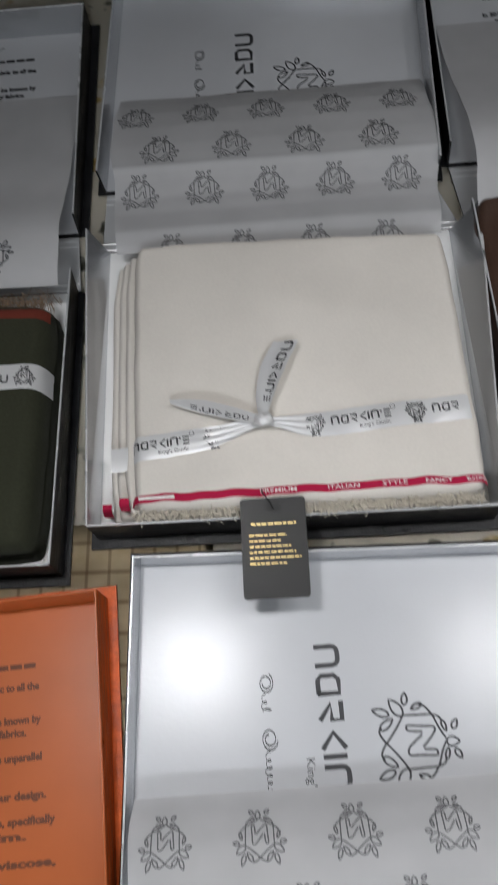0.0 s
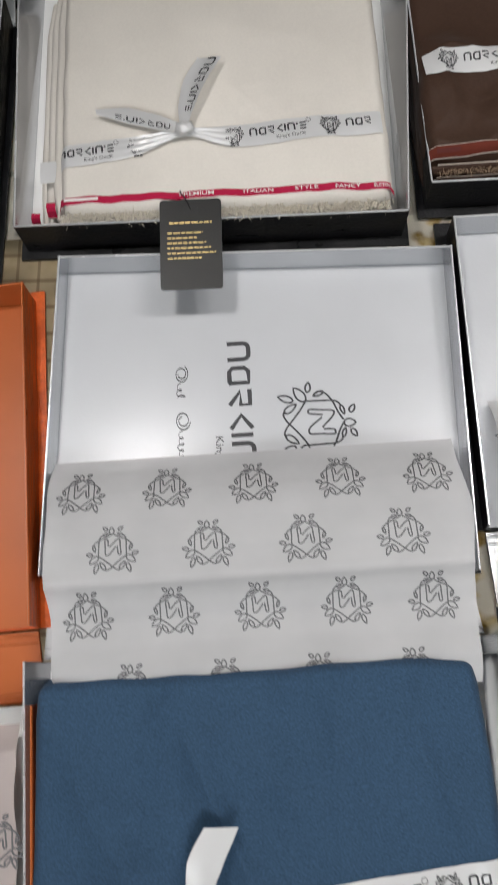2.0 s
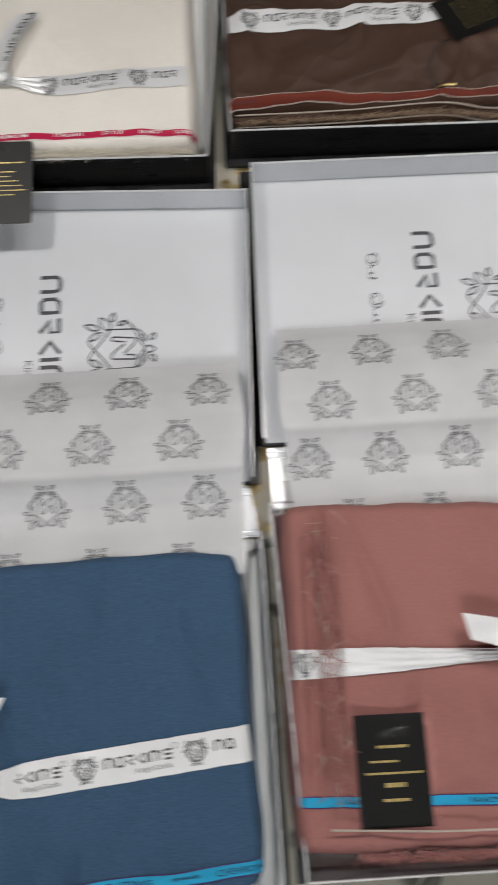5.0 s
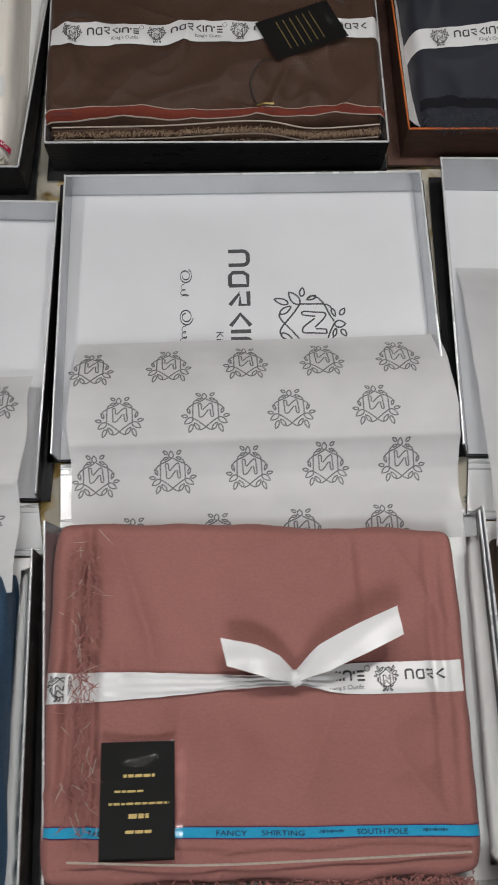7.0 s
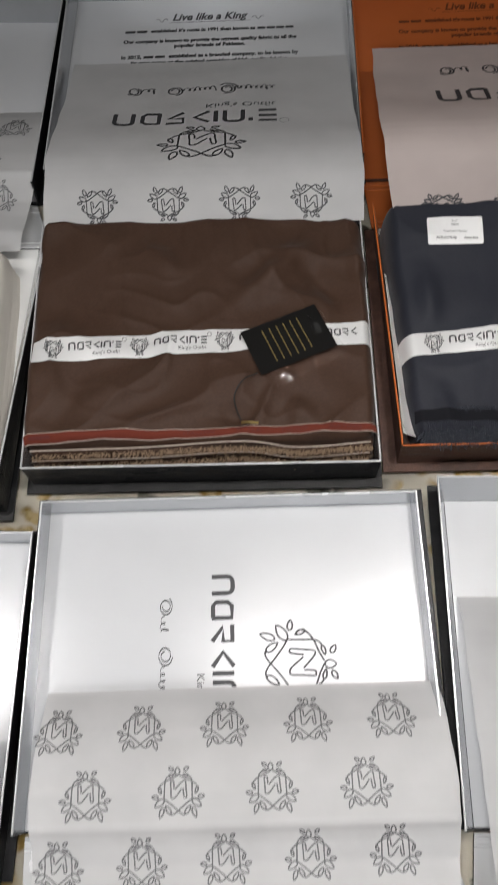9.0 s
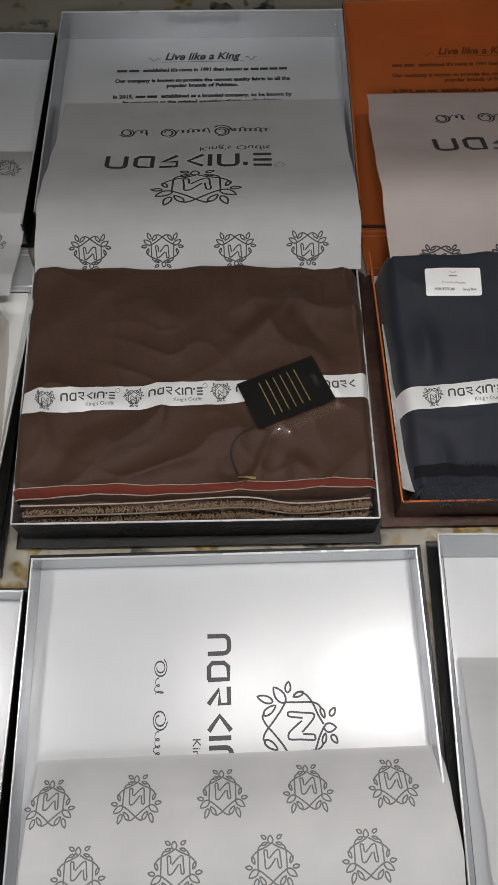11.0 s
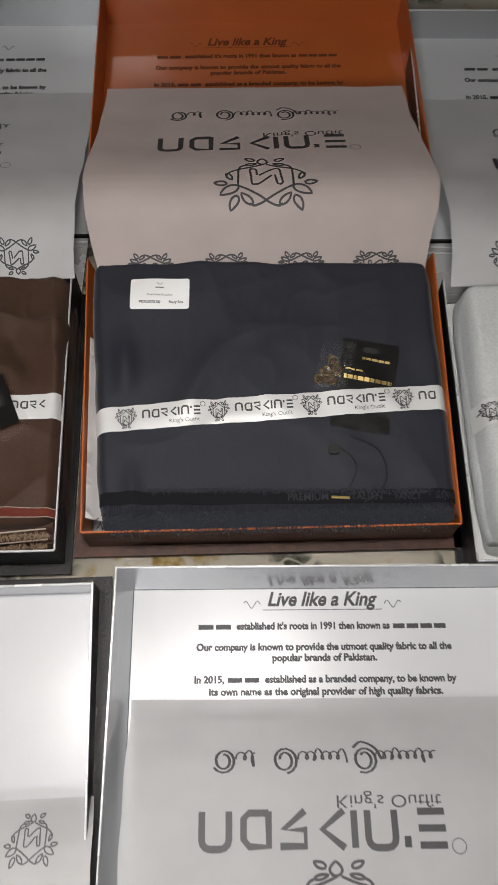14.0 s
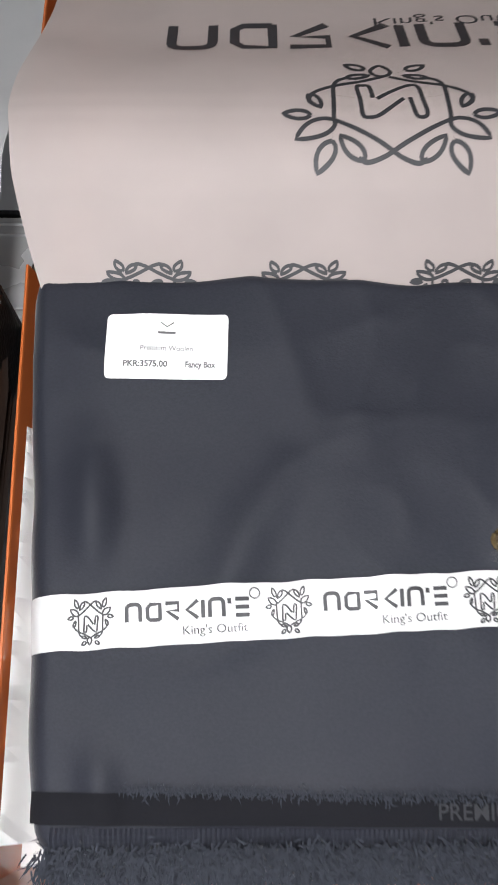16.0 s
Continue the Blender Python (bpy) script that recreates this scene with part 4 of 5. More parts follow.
def draped_tag(surface, x, y, w, h, turn, label, bars, cord=None, lift=0.0003, slot=True, sleeve=None, stiff=True):
    cloth_top = surface
    if stiff:
        surface = resting_plane(surface, x, y, w, h, turn)
    z = surface(x, y).z
    tag = thing("hang_tag", pose(x, y, z, 0, 0, turn), label, "tag", "hang tags")
    body = part("card", draped_card(surface, x, y, w, h, turn, TAG, lift), TAG, tag)
    p = Print()
    c, s = math.cos(radians(turn)), math.sin(radians(turn))
    for k, (x0, x1, yy, t) in enumerate(bars):
        rng = random.Random(100 + k)
        q = x0
        while q < x1:
            n = min(rng.uniform(0.002, 0.006), x1 - q)
            p.bar(q, q + n, yy - t / 2, yy + t / 2)
            q += n + 0.0009

    def lay(px, py):
        return surface(x + c * px - s * py, y + s * px + c * py)

    p.lay("foil_print", lay, GOLD, body, lift + 0.0010, "gold foil lines")
    if slot:
        p = Print()
        p.bar(-0.006, 0.006, h / 2 - 0.011, h / 2 - 0.006)
        p.lay("slot", lay, CORD, body, lift + 0.0010, "punched slot")
    if sleeve:
        # a crinkled clear sleeve that shows beside the card
        sx, sy, st = sleeve
        rows = []
        for j in np.linspace(-h / 2, h / 2, 22):
            row = []
            for i in np.linspace(-w / 2, w / 2, 16):
                a, b = math.cos(radians(turn + st)), math.sin(radians(turn + st))
                q = cloth_top(x + sx + a * i - b * j, y + sy + b * i + a * j)
                row.append(q + Vector((0, 0, lift - 0.0003 + 0.0012 * abs(noise.noise(Vector((i * 120, j * 90, 3)))))))
            rows.append(row)
        film = smooth(part("sleeve", grid_mesh(rows), CLEAR, tag, "crinkled clear sleeve"))
        film.visible_shadow = False
    if cord:
        part("cord", tube(curve([cloth_top(px, py) + Vector((0, 0, 0.001 + dz)) for px, py, dz in cord], 8), 0.0006), CORD, tag, "thin black cord")
    return tag


# ---- back row ----
# olive cloth
box, m, lid, ml = gift_box((-0.199, 0.535), 0.6, "open black gift box with silver lining holding olive cloth", GREY_BOX, start=-0.010, front=-0.292, flare=0.004)
story_print(lid, ml, INK, 0.318)
C1_PROFILE = [(0.238, 0.008), (0.178, 0.023), (0.12, 0.035), (0.09, 0.043), (0.045, 0.059), (0.02, 0.063), (-0.007, 0.058), (-0.03, 0.048)]
marked_tissue(m, C1_PROFILE, TISSUE, (0.178, 0.148, 0.1165, 0.067, 0.0), 1.0, "white tissue paper printed with a mark, bulging over the hinge", dx=-0.01)
root, top, surf = folded_cloth("folded_fabric", "folded olive suiting with a red striped edge in the box", [(-0.345, 0.492), (-0.040, 0.490), (-0.345, 0.258), (-0.043, 0.256)], 0.060, OLIVE, seed=2.0, radius=0.016)
selvedge(top, surf, (-0.34, 0.474), (-0.043, 0.4725), 0.010, STRIPE_RUST, [], LETTER_DARK, seed=1.0)
fray(top, [(-0.34, 0.492, 0.052), (-0.042, 0.490, 0.052)], 0.004, 1400, 0.012, FRAY_TAN, 5)
ribbon(surf, (-0.345, 0.405), (-0.040, 0.409), 0.024, SATIN_GREY, "silver satin ribbon printed upside down round the olive cloth", 0.05, 0.079, inverted=True, seed=4.0)

# cream cloth
box, m, lid, ml = gift_box((0.166, 0.583), 0.8, "open black gift box with silver lining holding cream cloth", GREY_BOX, wide=0.340, start=-0.010, front=-0.305, flare=(0.013, 0.021), lid_wide=0.338, lid_shift=-0.007, lid_turn=-2.2)
upright_print(lid, ml, INK, 0.006, -0.020)
crested_tissue(m, 0.0, 0.004, 1.1, 3.0, -0.004, shifts=(-0.011, -0.007))
root, top, surf = folded_cloth("folded_fabric", "folded cream suiting with a crimson woven stripe and stepped folds", [(0.030, 0.549), (0.320, 0.545), (0.038, 0.284), (0.331, 0.289)], 0.053, CREAM,
    creases=[(0.27, 0.30, 0.26, 0.40, 0.02, 0.0036), (0.06, 0.45, 0.30, 0.47, 0.04, 0.0024)], steps=((0.027, 0.002, 0.004, 0.0), (0.019, 0.001, 0.003, 0.0), (0.010, 0.0, 0.001, 0.0)), seed=5.0, radius=0.009, wrinkle=0.0016)
selvedge(top, surf, (0.036, 0.2945), (0.330, 0.301), 0.0068, STRIPE_RED, [(0.08, None, 0.03), (0.42, "PREMIUM", 0.030), (0.60, "ITALIAN", 0.026), (0.74, "STYLE", 0.020), (0.86, "FANCY", 0.022), (0.965, "SUITING", 0.018)], LETTER_WHITE, wave=0.002, seed=2.0)
for x0, x1, z in ((0.0265, 0.0345, 0.0445), (0.0085, 0.0165, 0.0285)):
    rows = [[(x, 0.2945 - 0.004 * k + q, z - 0.010 * k * k) for x in np.linspace(x0, x1, 5)] for k in (0, 0.5, 1) for q in (0.0,)]
    rows = [[(x, y + 0.0045, z2) for x, y, z2 in rows[0]]] + rows
    part("selvedge_stripe", grid_mesh(rows), STRIPE_RED, top)
fray(top, [(0.04, 0.284, 0.045), (0.2, 0.285, 0.048), (0.325, 0.289, 0.045)], 0.002, 1500, 0.007, FRAY_CREAM, 6)
root, band = ribbon(surf, (0.016, 0.336), (0.321, 0.364), 0.022, SATIN_GREY, "silver satin ribbon tied in a knot round the cream cloth", 0.0075, 0.0845, skip=((0.10, 0.165),), pinch=(0.134, 0.0073, 0.035, 0.028), seed=6.0)
knot(root, 0.149, 0.3555, 0.066, 0.008, SATIN_GREY)
tail(root, [(0.149, 0.357, 0.065), (0.151, 0.376, 0.067), (0.158, 0.400, 0.069), (0.169, 0.424, 0.067)], [0.008, 0.017, 0.022, 0.020], [35, 25, 15, 5], SATIN_GREY, 0.4, (0.98, 0.72, -1))
tail(root, [(0.149, 0.356, 0.065), (0.128, 0.361, 0.066), (0.100, 0.369, 0.066), (0.071, 0.377, 0.063)], [0.007, 0.014, 0.013, 0.003], [60, 60, 50, 30], SATIN_GREY, 0.2, (0.2, 0.6, 1))
m = pose(0.155, 0.2505, 0.0520, 7, 0, 1)
hang_tag(m, 0.0525, 0.080, "black card hang tag with gold lines lying over the box rims",
    [(-0.018, 0.018, 0.019, 0.0013)] + [(-0.020, x1, y, 0.0009) for x1, y in ((0.010, 0.010), (0.006, 0.0055), (0.013, 0.001), (0.017, -0.0035), (0.021, -0.008), (0.009, -0.0125))],
    [(0.155, 0.281, 0.056), (0.151, 0.287, 0.064), (0.147, 0.292, 0.064), (0.146, 0.297, 0.060)])

# brown cloth
box, m, lid, ml = gift_box((0.515, 0.597), 1.4, "open black gift box with silver lining holding brown cloth", GREY_BOX, wide=0.320, start=-0.014, front=-0.286, flare=(0.006, -0.001), lid_to=0.358, lid_shift=-0.004, lid_turn=-0.8, back_wall=True)
story_print(lid, ml, INK, 0.3185, -0.001)
BULGE_PROFILE = [(0.245, 0.008), (0.18, 0.024), (0.119, 0.044), (0.08, 0.061), (0.045, 0.071), (0.018, 0.070), (-0.003, 0.062), (-0.018, 0.051), (-0.026, 0.045)]
marked_tissue(m, BULGE_PROFILE, TISSUE, (0.182, 0.150, 0.1215, 0.068, -0.007), 7.0, "white tissue paper printed with a mark, bulging over the hinge")
root, top, surf = folded_cloth("folded_fabric", "folded dark brown suiting with a rust striped edge", [(0.348, 0.578), (0.676, 0.581), (0.358, 0.327), (0.682, 0.336)], 0.053, DARK_BROWN,
    creases=[(0.55, 0.47, 0.64, 0.56, 0.012, 0.0096), (0.46, 0.54, 0.50, 0.50, 0.012, 0.0072), (0.41, 0.36, 0.47, 0.41, 0.014, 0.0072), (0.60, 0.37, 0.63, 0.345, 0.010, 0.0072), (0.53, 0.36, 0.58, 0.35, 0.010, -0.0072), (0.62, 0.52, 0.66, 0.46, 0.01, -0.0072)],
    steps=((0.0, 0.001, 0.014, 0.0), (0.001, 0.0, 0.011, 0.0), (0.0, 0.001, 0.006, 0.0)), ripple=0.0018, seed=8.0, radius=0.010, wrinkle=0.0125)
selvedge(top, surf, (0.361, 0.333), (0.680, 0.346), 0.0065, STRIPE_RUST, [(0.05, None, 0.02), (0.5, "ITALIAN", 0.028), (0.64, "STYLE", 0.022), (0.77, "FANCY", 0.024), (0.91, "SUITING", 0.030)], LETTER_DARK, WHITE_THREAD, wave=0.0006, seed=3.0)
for y, z in ((0.3235, 0.043), (0.3175, 0.033)):
    fray(top, [(0.37, y - 0.004, z), (0.47, y, z + 0.001), (0.56, y + 0.004, z + 0.004), (0.61, y + 0.001, z), (0.674, y + 0.006, z + 0.002)], 0.0013, 1300, 0.005, FRAY_TAN, int(z * 1000))
    part("hem_thread", tube(curve([(0.368, y, z + 0.004), (0.47, y + 0.003, z + 0.006), (0.56, y + 0.008, z + 0.009), (0.61, y + 0.004, z + 0.005), (0.674, y + 0.009, z + 0.006)], 8), 0.0007), WHITE_THREAD, top)
ribbon(surf, (0.361, 0.4196), (0.677, 0.4408), 0.0235, SATIN, "white satin ribbon printed with marks round the brown cloth", 0.021, 0.0800, seed=9.0)
draped_tag(surf, 0.601, 0.4305, 0.051, 0.076, -66, "black card hang tag lying askew on the brown cloth",
    [(-0.018, 0.018, 0.016 - 0.007 * k, 0.0008) for k in range(6)], [(0.573, 0.394, 0.003), (0.560, 0.386, 0.004), (0.552, 0.372, 0.002), (0.556, 0.358, 0.002), (0.561, 0.350, 0.001)], 0.0024, sleeve=(0.010, -0.008, 6))
clasp = thing("pin_clasp", pose(0.565, 0.3495, surf(0.565, 0.3495).z), "small gold pin clasp on the cloth's edge", "clasp")
part("pin", tube([surf(0.559, 0.351) + Vector((0, 0, 0.002)), surf(0.5655, 0.349) + Vector((0, 0, 0.003)), surf(0.574, 0.3475) + Vector((0, 0, 0.002))], 0.0011), GOLD, clasp)

# navy cloth in the orange box
box, m, lid, ml = gift_box((0.851, 0.610), 1.5, "open brown gift box with orange lining holding navy cloth", ORANGE_BOX, wide=0.312, start=-0.008, front=-0.276, flare=0.009, lid_to=0.354, lid_wide=0.342, lid_shift=0.003, lid_high=0.050, tray_margin=0.013, liners=((-1, -0.262, -0.09),))
story_print(lid, ml, INK_BROWN, 0.315, -0.004)
D1_PROFILE = [(0.196, 0.054), (0.152, 0.065), (0.093, 0.085), (0.06, 0.100), (0.028, 0.111), (0.004, 0.106), (-0.014, 0.091), (-0.028, 0.078), (-0.045, 0.062)]
marked_tissue(m, D1_PROFILE, TISSUE_ROSY, (0.146, 0.113, 0.0935, 0.030, -0.036), 11.0, "rosy white tissue paper printed with a mark, bulging over the hinge", dx=0.006, low=0.74, small_low=0.46, step=0.068, spread=([-0.05, 0.0, 0.03, 0.12, 0.2], [0.90, 0.97, 0.99, 0.96, 0.94]))
root, top, surf = folded_cloth("folded_fabric", "folded navy suiting with a dark fringed edge", [(0.691, 0.583), (1.008, 0.586), (0.713, 0.336), (1.019, 0.347)], 0.060, NAVY,
    creases=[(0.78, 0.43, 0.82, 0.50, 0.012, 0.0048), (0.73, 0.50, 0.735, 0.44, 0.010, 0.0072), (0.74, 0.38, 0.745, 0.34, 0.008, 0.0048)], ripple=0.0016, seed=12.0, radius=0.013, tilt=0.032, wrinkle=0.004)
selvedge(top, surf, (0.715, 0.3580), (1.014, 0.3625), 0.0115, STRIPE_DARK, [(0.58, "PREMIUM", 0.034), (0.74, "ITALIAN", 0.028), (0.86, "FANCY", 0.022), (0.965, "SUITING", 0.018)], LETTER_GREY, seed=13.0)
FRINGE = cloth("navy_yarn", (0.034, 0.038, 0.050), sheen=0.2)
fray(top, [(0.724, 0.339, 0.046), (0.86, 0.342, 0.048), (1.004, 0.347, 0.046)], 0.0032, 14000, 0.0066, FRINGE, 7, 0.00036)
fray(top, [tuple(surf(x, 0.3655 + 0.004 * (x - 0.75)) + Vector((0, 0, 0.001))) for x in np.linspace(0.752, 1.004, 12)], 0.0012, 1500, 0.0030, FRINGE, 8, 0.0003)
# close ribs of the hem below the stripe
rows = []
for j in np.linspace(0, 1, 5):
    rows.append([surf(x, 0.3425 + 0.009 * j + 0.0155 * (x - 0.72)) + Vector((0, 0, 0.0009 + 0.0006 * (i % 2))) for i, x in enumerate(np.linspace(0.724, 1.004, 300))])
part("ribbed_hem", grid_mesh(rows), NAVY, top, "close ribbed hem")
draped_tag(surf, 0.940, 0.4575, 0.0500, 0.082, -10, "black card hang tag with gold marks tucked under the ribbon",
    [(-0.006, 0.018, 0.024, 0.0022), (-0.019, -0.004, 0.012, 0.0015), (-0.020, 0.022, 0.005, 0.0036)],
    [(0.925, 0.412, 0.001), (0.948, 0.400, 0.002), (0.955, 0.378, 0.001), (0.945, 0.362, 0.001), (0.935, 0.356, 0.001)], 0.0004, stiff=False)
ribbon(surf, (0.7055, 0.4252), (1.0135, 0.4487), 0.0220, SATIN, "white satin ribbon printed with marks round the navy cloth", 0.0295, 0.0792, seed=14.0)
lab = thing("price_sticker", pose(0.758, 0.541, surf(0.758, 0.541).z), "white rounded paper sticker with small grey print on navy cloth", "sticker")
rows = []
for j in (-0.0145, -0.0144, -0.0141, -0.0136, -0.0123, -0.0105, -0.005, 0.0, 0.005, 0.0105, 0.0123, 0.0136, 0.0141, 0.0144, 0.0145):
    cut = 0.0022 - math.sqrt(max(0.0, 0.0022 ** 2 - max(0.0, abs(j) - 0.0123) ** 2))
    rows.append([surf(0.7603 + i * (0.0262 - cut) / 0.0262, 0.5418 + j + 0.0 * i) + Vector((0, 0, 0.0012)) for i in np.linspace(-0.0262, 0.0262, 13)])
face = part("paper", grid_mesh(rows), STICKER, lab)
p = Print()
p.bar(0.7565, 0.7640, 0.5468, 0.5478)
p.stroke([(0.7575, 0.5521), (0.7603, 0.5501), (0.7631, 0.5521)], 0.0005)
words(p, "Premium Woolen", 0.7603, 0.5393, 0.0034, width=0.0225)
words(p, "PKR:3575.00", 0.7515, 0.5324, 0.0036, heavy=0.03, width=0.0190)
words(p, "Fancy Box", 0.7750, 0.5324, 0.0036, heavy=0.03, width=0.0130)
p.lay("small_print", surf, INK_GREY, face, 0.0015)
bag = thing("button_bag", pose(0.90, 0.462, surf(0.90, 0.462).z), "small clear bag with bronze spare buttons on navy cloth", "bag")
rows = [[surf(0.894 + 0.030 * i + 0.010 * j, 0.453 + 0.044 * j) + Vector((0, 0, 0.0048 + 0.0036 * noise.noise(Vector((i * 6, j * 8, 2))) + 0.0016 * noise.noise(Vector((i * 17, j * 21, 5))))) for i in np.linspace(0, 1, 25)] for j in np.linspace(0, 1, 33)]
film = smooth(part("film", grid_mesh(rows), CLEAR, bag, "crinkled clear film"))
film.visible_shadow = False
BUTTON = plain("button_metal", (0.22, 0.16, 0.08), 0.25, 0.6)
BUTTON_FACE = plain("button_horn", (0.045, 0.030, 0.018), 0.25)
for bx, by in ((0.9005, 0.4625), (0.9105, 0.4610), (0.9065, 0.4700), (0.9150, 0.4705), (0.9125, 0.4800)):
    z = surf(bx, by).z + 0.0012
    button = part("button", tube([(bx + 0.0042 * math.cos(a), by + 0.0042 * math.sin(a), z) for a in np.linspace(0, math.tau, 21)], 0.0010, 6), BUTTON, bag)
    bm = bmesh.new()
    bmesh.ops.create_cone(bm, segments=18, radius1=0.0040, radius2=0.0033, depth=0.0012, cap_ends=True)
    bmesh.ops.translate(bm, verts=bm.verts[:], vec=(bx, by, z))
    part("button_face", bm, BUTTON_FACE, button)

lock = thing("cord_lock", pose(0.911, 0.400, surf(0.911, 0.400).z), "small black plastic cord lock on navy cloth", "cord lock")
part("body", brick(bmesh.new(), 0.9065, 0.9155, 0.396, 0.404, surf(0.911, 0.400).z, surf(0.911, 0.400).z + 0.004, 0.001), CORD, lock)
part("cord", tube(curve([surf(x, y) + Vector((0, 0, 0.0015)) for x, y in ((0.914, 0.403), (0.923, 0.397), (0.929, 0.389), (0.928, 0.378), (0.921, 0.366))], 8), 0.0005), CORD, lock)
clasp = thing("pin_clasp", pose(0.915, 0.3595, surf(0.915, 0.3595).z), "small gold pin clasp on the cloth's edge", "clasp")
part("pin", tube([surf(0.908, 0.3600) + Vector((0, 0, 0.003)), surf(0.915, 0.3595) + Vector((0, 0, 0.0035)), surf(0.923, 0.3592) + Vector((0, 0, 0.003))], 0.0012), GOLD, clasp)

# grey cloth
box, m, lid, ml = gift_box((1.190, 0.595), 0.3, "open black gift box with silver lining holding grey cloth", GREY_BOX, start=-0.017, front=-0.287, flare=0.002, lid_to=0.345)
story_print(lid, ml, INK, 0.312)
marked_tissue(m, BULGE_PROFILE, TISSUE, (0.182, 0.150, 0.1215, 0.068, -0.005), 15.0, "white tissue paper printed with a mark, bulging over the hinge")
root, top, surf = folded_cloth("folded_fabric", "folded light grey suiting in the silver lined box", [(1.036, 0.572), (1.34, 0.572), (1.040, 0.322), (1.34, 0.322)], 0.058, LIGHT_GREY, seed=16.0)
ribbon(surf, (1.036, 0.435), (1.34, 0.44), 0.024, SATIN, "white satin ribbon printed with marks round the grey cloth", 0.012, 0.079, seed=17.0)

# ---- front row ----
# orange box
box, m, lid, ml = gift_box((-0.128, -0.133), 4.5, "open orange gift box with printed orange lining", VIVID_BOX, front=-0.29, lid_to=0.345, flare=0.004)
story_print(lid, ml, INK_BROWN, 0.3135, 0.003, 11)
p = Print()
house_mark(p, 0.03, 0.085, 0.012, 0)
p.lay("printed_mark", on_lid(ml), INK_BROWN, lid, 0.0003)
sheet, ob, f = tissue_sheet(m, 0.158, [(-0.012, 0.03), (-0.03, 0.042), (-0.12, 0.045), (-0.24, 0.043), (-0.28, 0.036)], TISSUE_ROSY, "rosy white tissue paper printed with crests filling the orange box", 18.0)
for j in range(5):
    for i in range(4 + j % 2):
        p = Print()
        crest(p, -0.105 - 0.03 * (j % 2) + 0.07 * i, -0.04 - 0.05 * j, 0.019, bold=0.07)
        p.lay("printed_crest", f, INK_GREY, ob, 0.0004)

# blue cloth
box, m, lid, ml = gift_box((0.212, -0.084), 2.8, "open black gift box with silver lining holding blue cloth", GREY_BOX, wide=0.342, start=0.004, front=-0.292, flare=(0.008, 0.002), lid_from=0.061, lid_to=0.336, lid_wide=0.340, lid_shift=-0.002, lid_high=0.035, lid_turn=-2.8, lid_cut=0.2, liners=((1, -0.27, -0.01), (-1, -0.27, -0.15)))
upright_print(lid, ml, INK, 0.001, -0.002)
crested_tissue(m, -0.005, -0.012, seed=20.0)
root, top, surf = folded_cloth("folded_fabric", "folded blue suiting with a bright blue woven stripe", [(0.042, -0.101), (0.367, -0.085), (0.054, -0.360), (0.385, -0.331)], 0.054, BLUE,
    creases=[(0.19, -0.30, 0.21, -0.35, 0.014, 0.0096), (0.175, -0.29, 0.185, -0.33, 0.010, -0.0072), (0.13, -0.12, 0.20, -0.19, 0.03, 0.0048), (0.10, -0.29, 0.16, -0.32, 0.015, 0.0072)],
    steps=((0.004, 0.001, 0.004, 0.004), (0.002, 0.0, 0.002, 0.002)), ripple=0.0016, seed=21.0, wrinkle=0.011)
selvedge(top, surf, (0.066, -0.347), (0.381, -0.3145), 0.0078, STRIPE_BLUE, [(0.25, "ITALIAN", 0.033), (0.41, "STYLE", 0.026), (0.55, "FANCY", 0.028), (0.70, "SUITING", 0.034), (0.83, "***", 0.020), (0.95, "CHEVRON", 0.034)], LETTER_NAVY, PURPLE_THREAD, seed=22.0)
root, band = ribbon(surf, (0.057, -0.277), (0.373, -0.2315), 0.0255, SATIN, "white satin ribbon tied in a knot round the blue cloth", 0.036, 0.081, skip=((0.0, 0.14),), extra=(0.004,), pinch=(0.110, 0.0007, 0.045, 0.03), seed=23.0)
knot(root, 0.167, -0.2605, 0.066, 0.009, SATIN)
tail(root, [(0.167, -0.260, 0.067), (0.167, -0.243, 0.070), (0.171, -0.221, 0.073), (0.180, -0.202, 0.072)], [0.008, 0.016, 0.023, 0.021], [30, 15, 0, -10], SATIN, 0.5)
tail(root, [(0.166, -0.261, 0.068), (0.145, -0.2695, 0.070), (0.118, -0.279, 0.068), (0.086, -0.284, 0.064)], [0.009, 0.012, 0.010, 0.002], [50, 30, 20, 5], SATIN, 0.2)

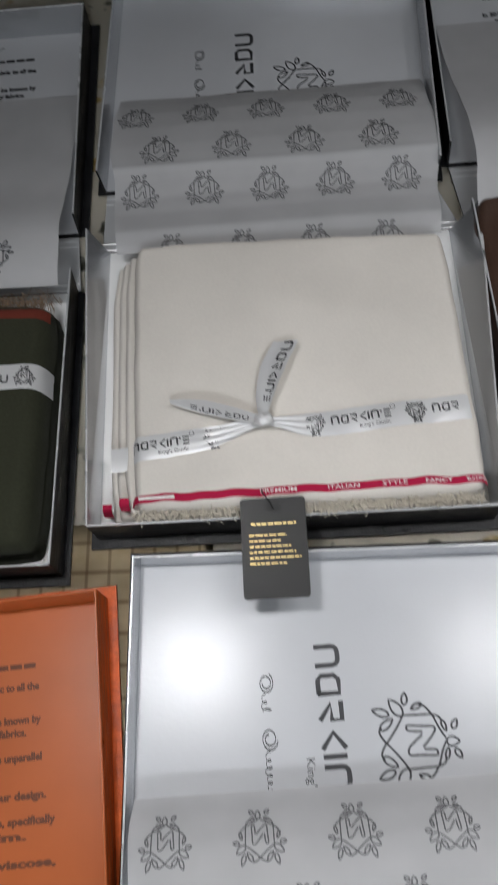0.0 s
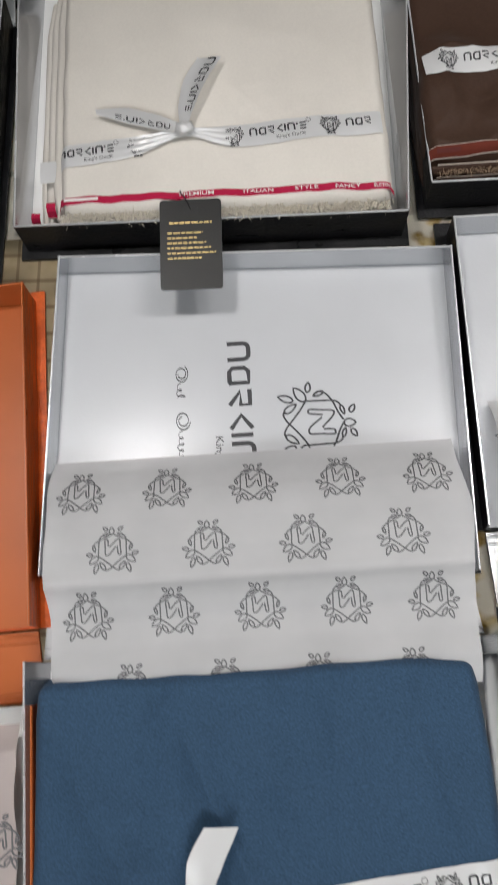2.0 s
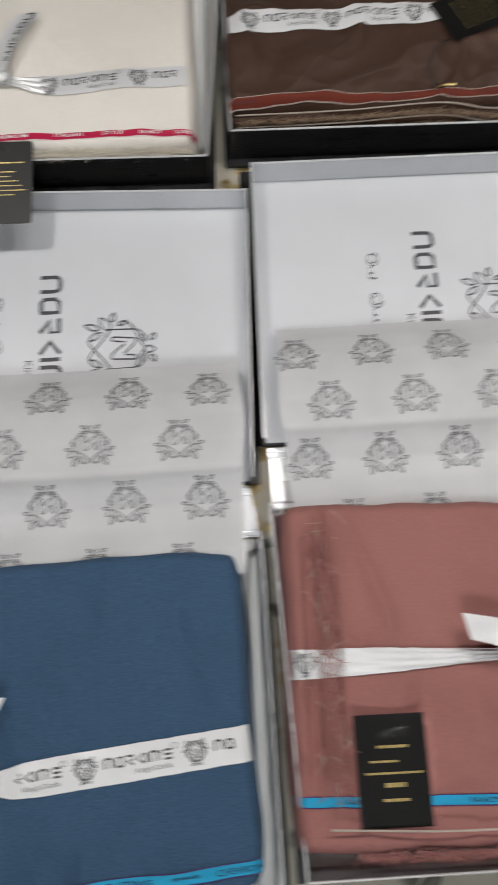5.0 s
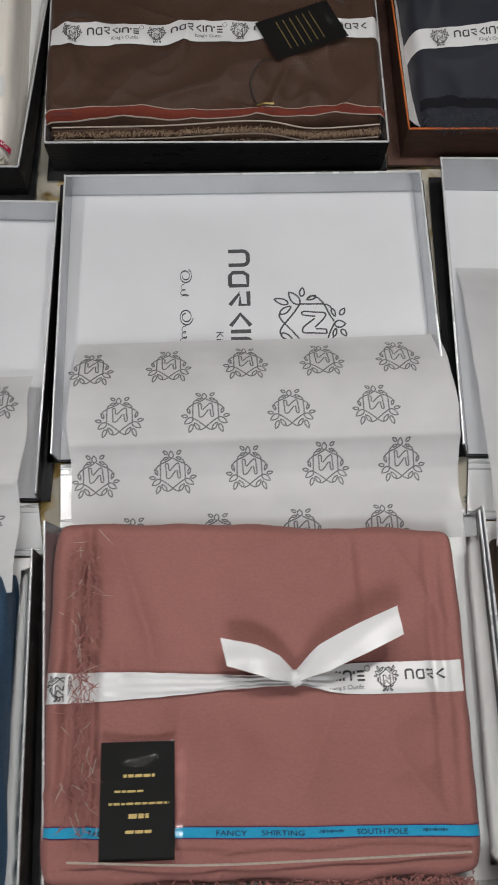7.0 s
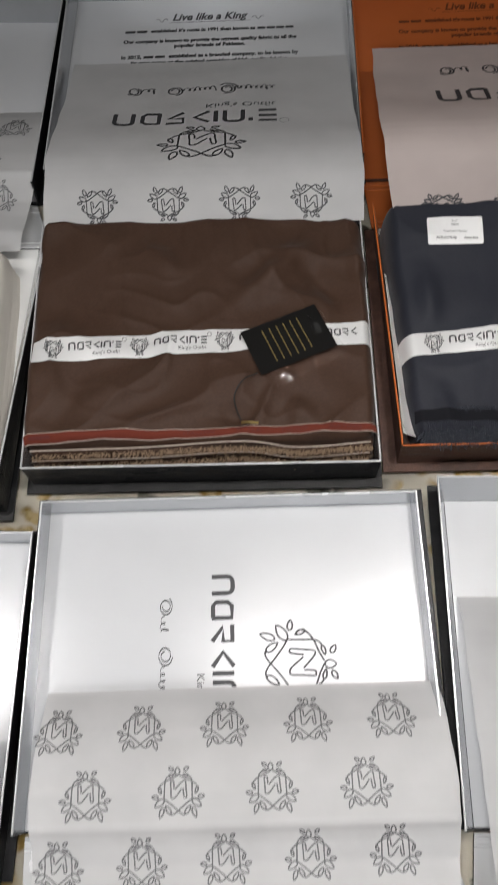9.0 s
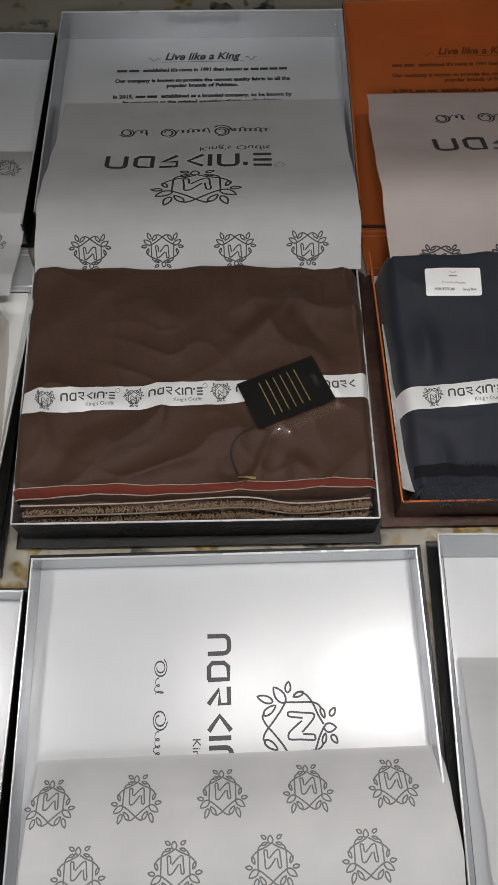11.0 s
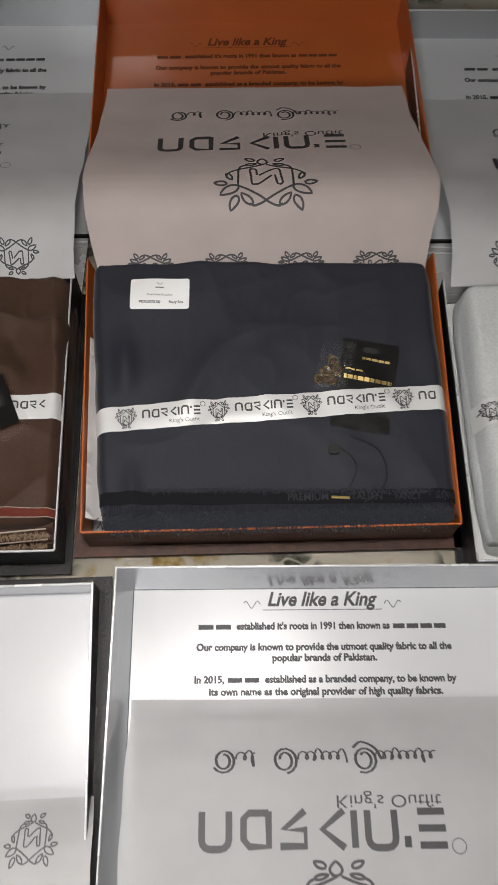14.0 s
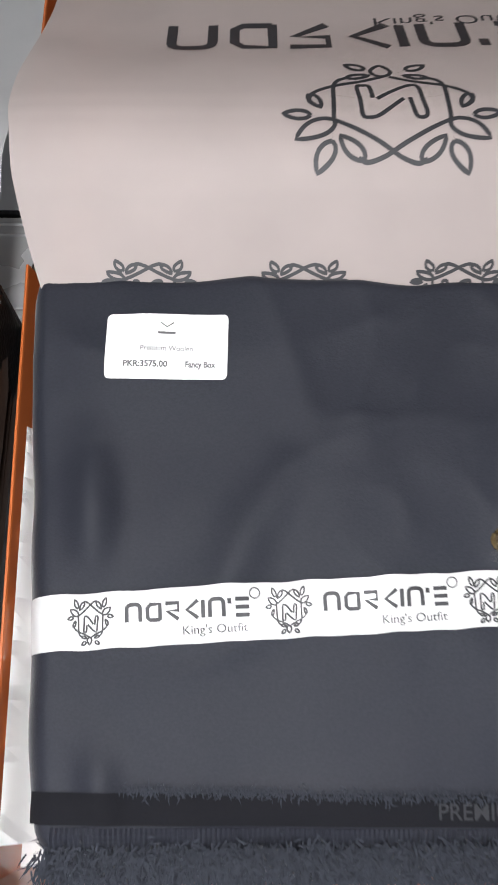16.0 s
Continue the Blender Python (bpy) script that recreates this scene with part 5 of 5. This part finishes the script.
# rose cloth
box, m, lid, ml = gift_box((0.5695, -0.0435), 2.6, "open black gift box with silver lining holding rose cloth", GREY_BOX, wide=0.338, start=0.002, front=-0.276, flare=(0.010, 0.004), lid_from=0.061, lid_to=0.330, lid_wide=0.334, lid_shift=-0.0105, lid_high=0.035, lid_turn=-0.6, lid_cut=0.2, margin=0.010, liners=((1, -0.26, -0.02),))
upright_print(lid, ml, INK, 0.0025, -0.0095)
crested_tissue(m, 0.004, seed=25.0, dx=-0.013, drop=-0.003, rise=0.0014, squeeze=0.975)
root, top, surf = folded_cloth("folded_fabric", "folded rose suiting with a frayed side and bright blue stripe", [(0.398, -0.049), (0.716, -0.051), (0.406, -0.312), (0.723, -0.302)], 0.055, ROSE,
    creases=[(0.63, -0.06, 0.635, -0.14, 0.0045, 0.0048), (0.53, -0.19, 0.56, -0.24, 0.014, 0.0072), (0.60, -0.19, 0.58, -0.23, 0.012, -0.0048), (0.69, -0.06, 0.695, -0.28, 0.004, -0.0050), (0.703, -0.06, 0.708, -0.28, 0.004, -0.0040), (0.4295, -0.055, 0.432, -0.30, 0.0036, -0.013), (0.419, -0.08, 0.421, -0.29, 0.0032, -0.009), (0.437, -0.10, 0.442, -0.30, 0.0032, -0.010), (0.458, -0.15, 0.462, -0.175, 0.006, -0.005), (0.505, -0.19, 0.49, -0.26, 0.010, -0.006)],
    steps=((0.003, 0.003, 0.004, 0.0), (0.002, 0.001, 0.002, 0.0)), seed=26.0, ripple=0.0015, wrinkle=0.010)
selvedge(top, surf, (0.405, -0.2735), (0.716, -0.2700), 0.0068, STRIPE_BLUE, [(0.15, "FANCY", 0.020), (0.44, "FANCY", 0.022), (0.555, "SHIRTING", 0.030), (0.665, "***", 0.018), (0.78, "SOUTH POLE", 0.036), (0.90, "***", 0.018)], LETTER_NAVY, PURPLE_THREAD, seed=27.0)
part("hem_thread", tube(curve([(0.43, -0.290, 0.064), (0.52, -0.291, 0.066), (0.62, -0.287, 0.066), (0.708, -0.283, 0.062)], 8), 0.0008), WHITE_THREAD, top)
fray(top, [(0.428, -0.07, 0.066), (0.432, -0.13, 0.067), (0.434, -0.20, 0.067), (0.436, -0.27, 0.066)], 0.005, 520, 0.013, ROSE, 9, 0.0003)
fray(top, [(0.452, -0.309, 0.052), (0.58, -0.306, 0.054), (0.712, -0.301, 0.052)], 0.0016, 1400, 0.006, ROSE, 11)
fray(top, [(0.428, -0.07, 0.067), (0.432, -0.15, 0.068), (0.436, -0.27, 0.067)], 0.006, 46, 0.016, WHITE_THREAD, 10, 0.00022)
root, band = ribbon(surf, (0.404, -0.177), (0.711, -0.1655), 0.0225, SATIN, "white satin ribbon tied in a bow round the rose cloth", 0.012, 0.0797, skip=((0.014, 0.19),), pinch=(0.183, 0.0004, 0.10, 0.025), seed=28.0)
knot(root, 0.587, -0.1685, 0.070, 0.008, SATIN)
tail(root, [(0.587, -0.168, 0.071), (0.607, -0.155, 0.082), (0.635, -0.141, 0.088), (0.665, -0.127, 0.084)], [0.008, 0.020, 0.021, 0.020], [30, 15, 5, 0], SATIN, -0.3)
tail(root, [(0.587, -0.168, 0.071), (0.573, -0.162, 0.079), (0.556, -0.156, 0.082), (0.539, -0.152, 0.078)], [0.008, 0.018, 0.020, 0.018], [-30, -15, -5, 0], SATIN, 0.5)
draped_tag(surf, 0.476, -0.2510, 0.052, 0.077, 2, "black card hang tag with gold marks lying on rose cloth",
    [(-0.010, 0.012, 0.016, 0.002), (-0.016, 0.004, 0.006, 0.0015), (-0.020, 0.022, -0.002, 0.0015), (-0.006, 0.008, -0.010, 0.003), (-0.008, 0.010, -0.020, 0.002)], None, 0.003, False, (0.006, 0.001, -2))

# taupe cloth
box, m, lid, ml = gift_box((0.910, -0.036), 0.5, "open black gift box with silver lining holding taupe cloth", GREY_BOX, front=-0.28, flare=0.006, lid_to=0.331, lid_wide=0.326, lid_lean=0.010, lid_high=0.040, margin=0.012)
story_print(lid, ml, INK, 0.315, -0.006)
D2_PROFILE = [(0.240, 0.008), (0.2, 0.026), (0.148, 0.036), (0.1, 0.043), (0.05, 0.049), (0.0, 0.055), (-0.03, 0.048)]
marked_tissue(m, D2_PROFILE, TISSUE_THIN, (0.194, 0.169, 0.147, 0.096, 0.02), 30.0, "white tissue paper printed with a mark, bulging over the hinge", dx=-0.004)
root, top, surf = folded_cloth("folded_fabric", "folded taupe suiting in the silver lined box", [(0.752, -0.050), (1.055, -0.050), (0.754, -0.305), (1.055, -0.305)], 0.056, TAUPE, seed=31.0)
ribbon(surf, (0.752, -0.17), (1.055, -0.165), 0.024, SATIN, "white satin ribbon printed with marks round the taupe cloth", 0.012, 0.079, seed=32.0)
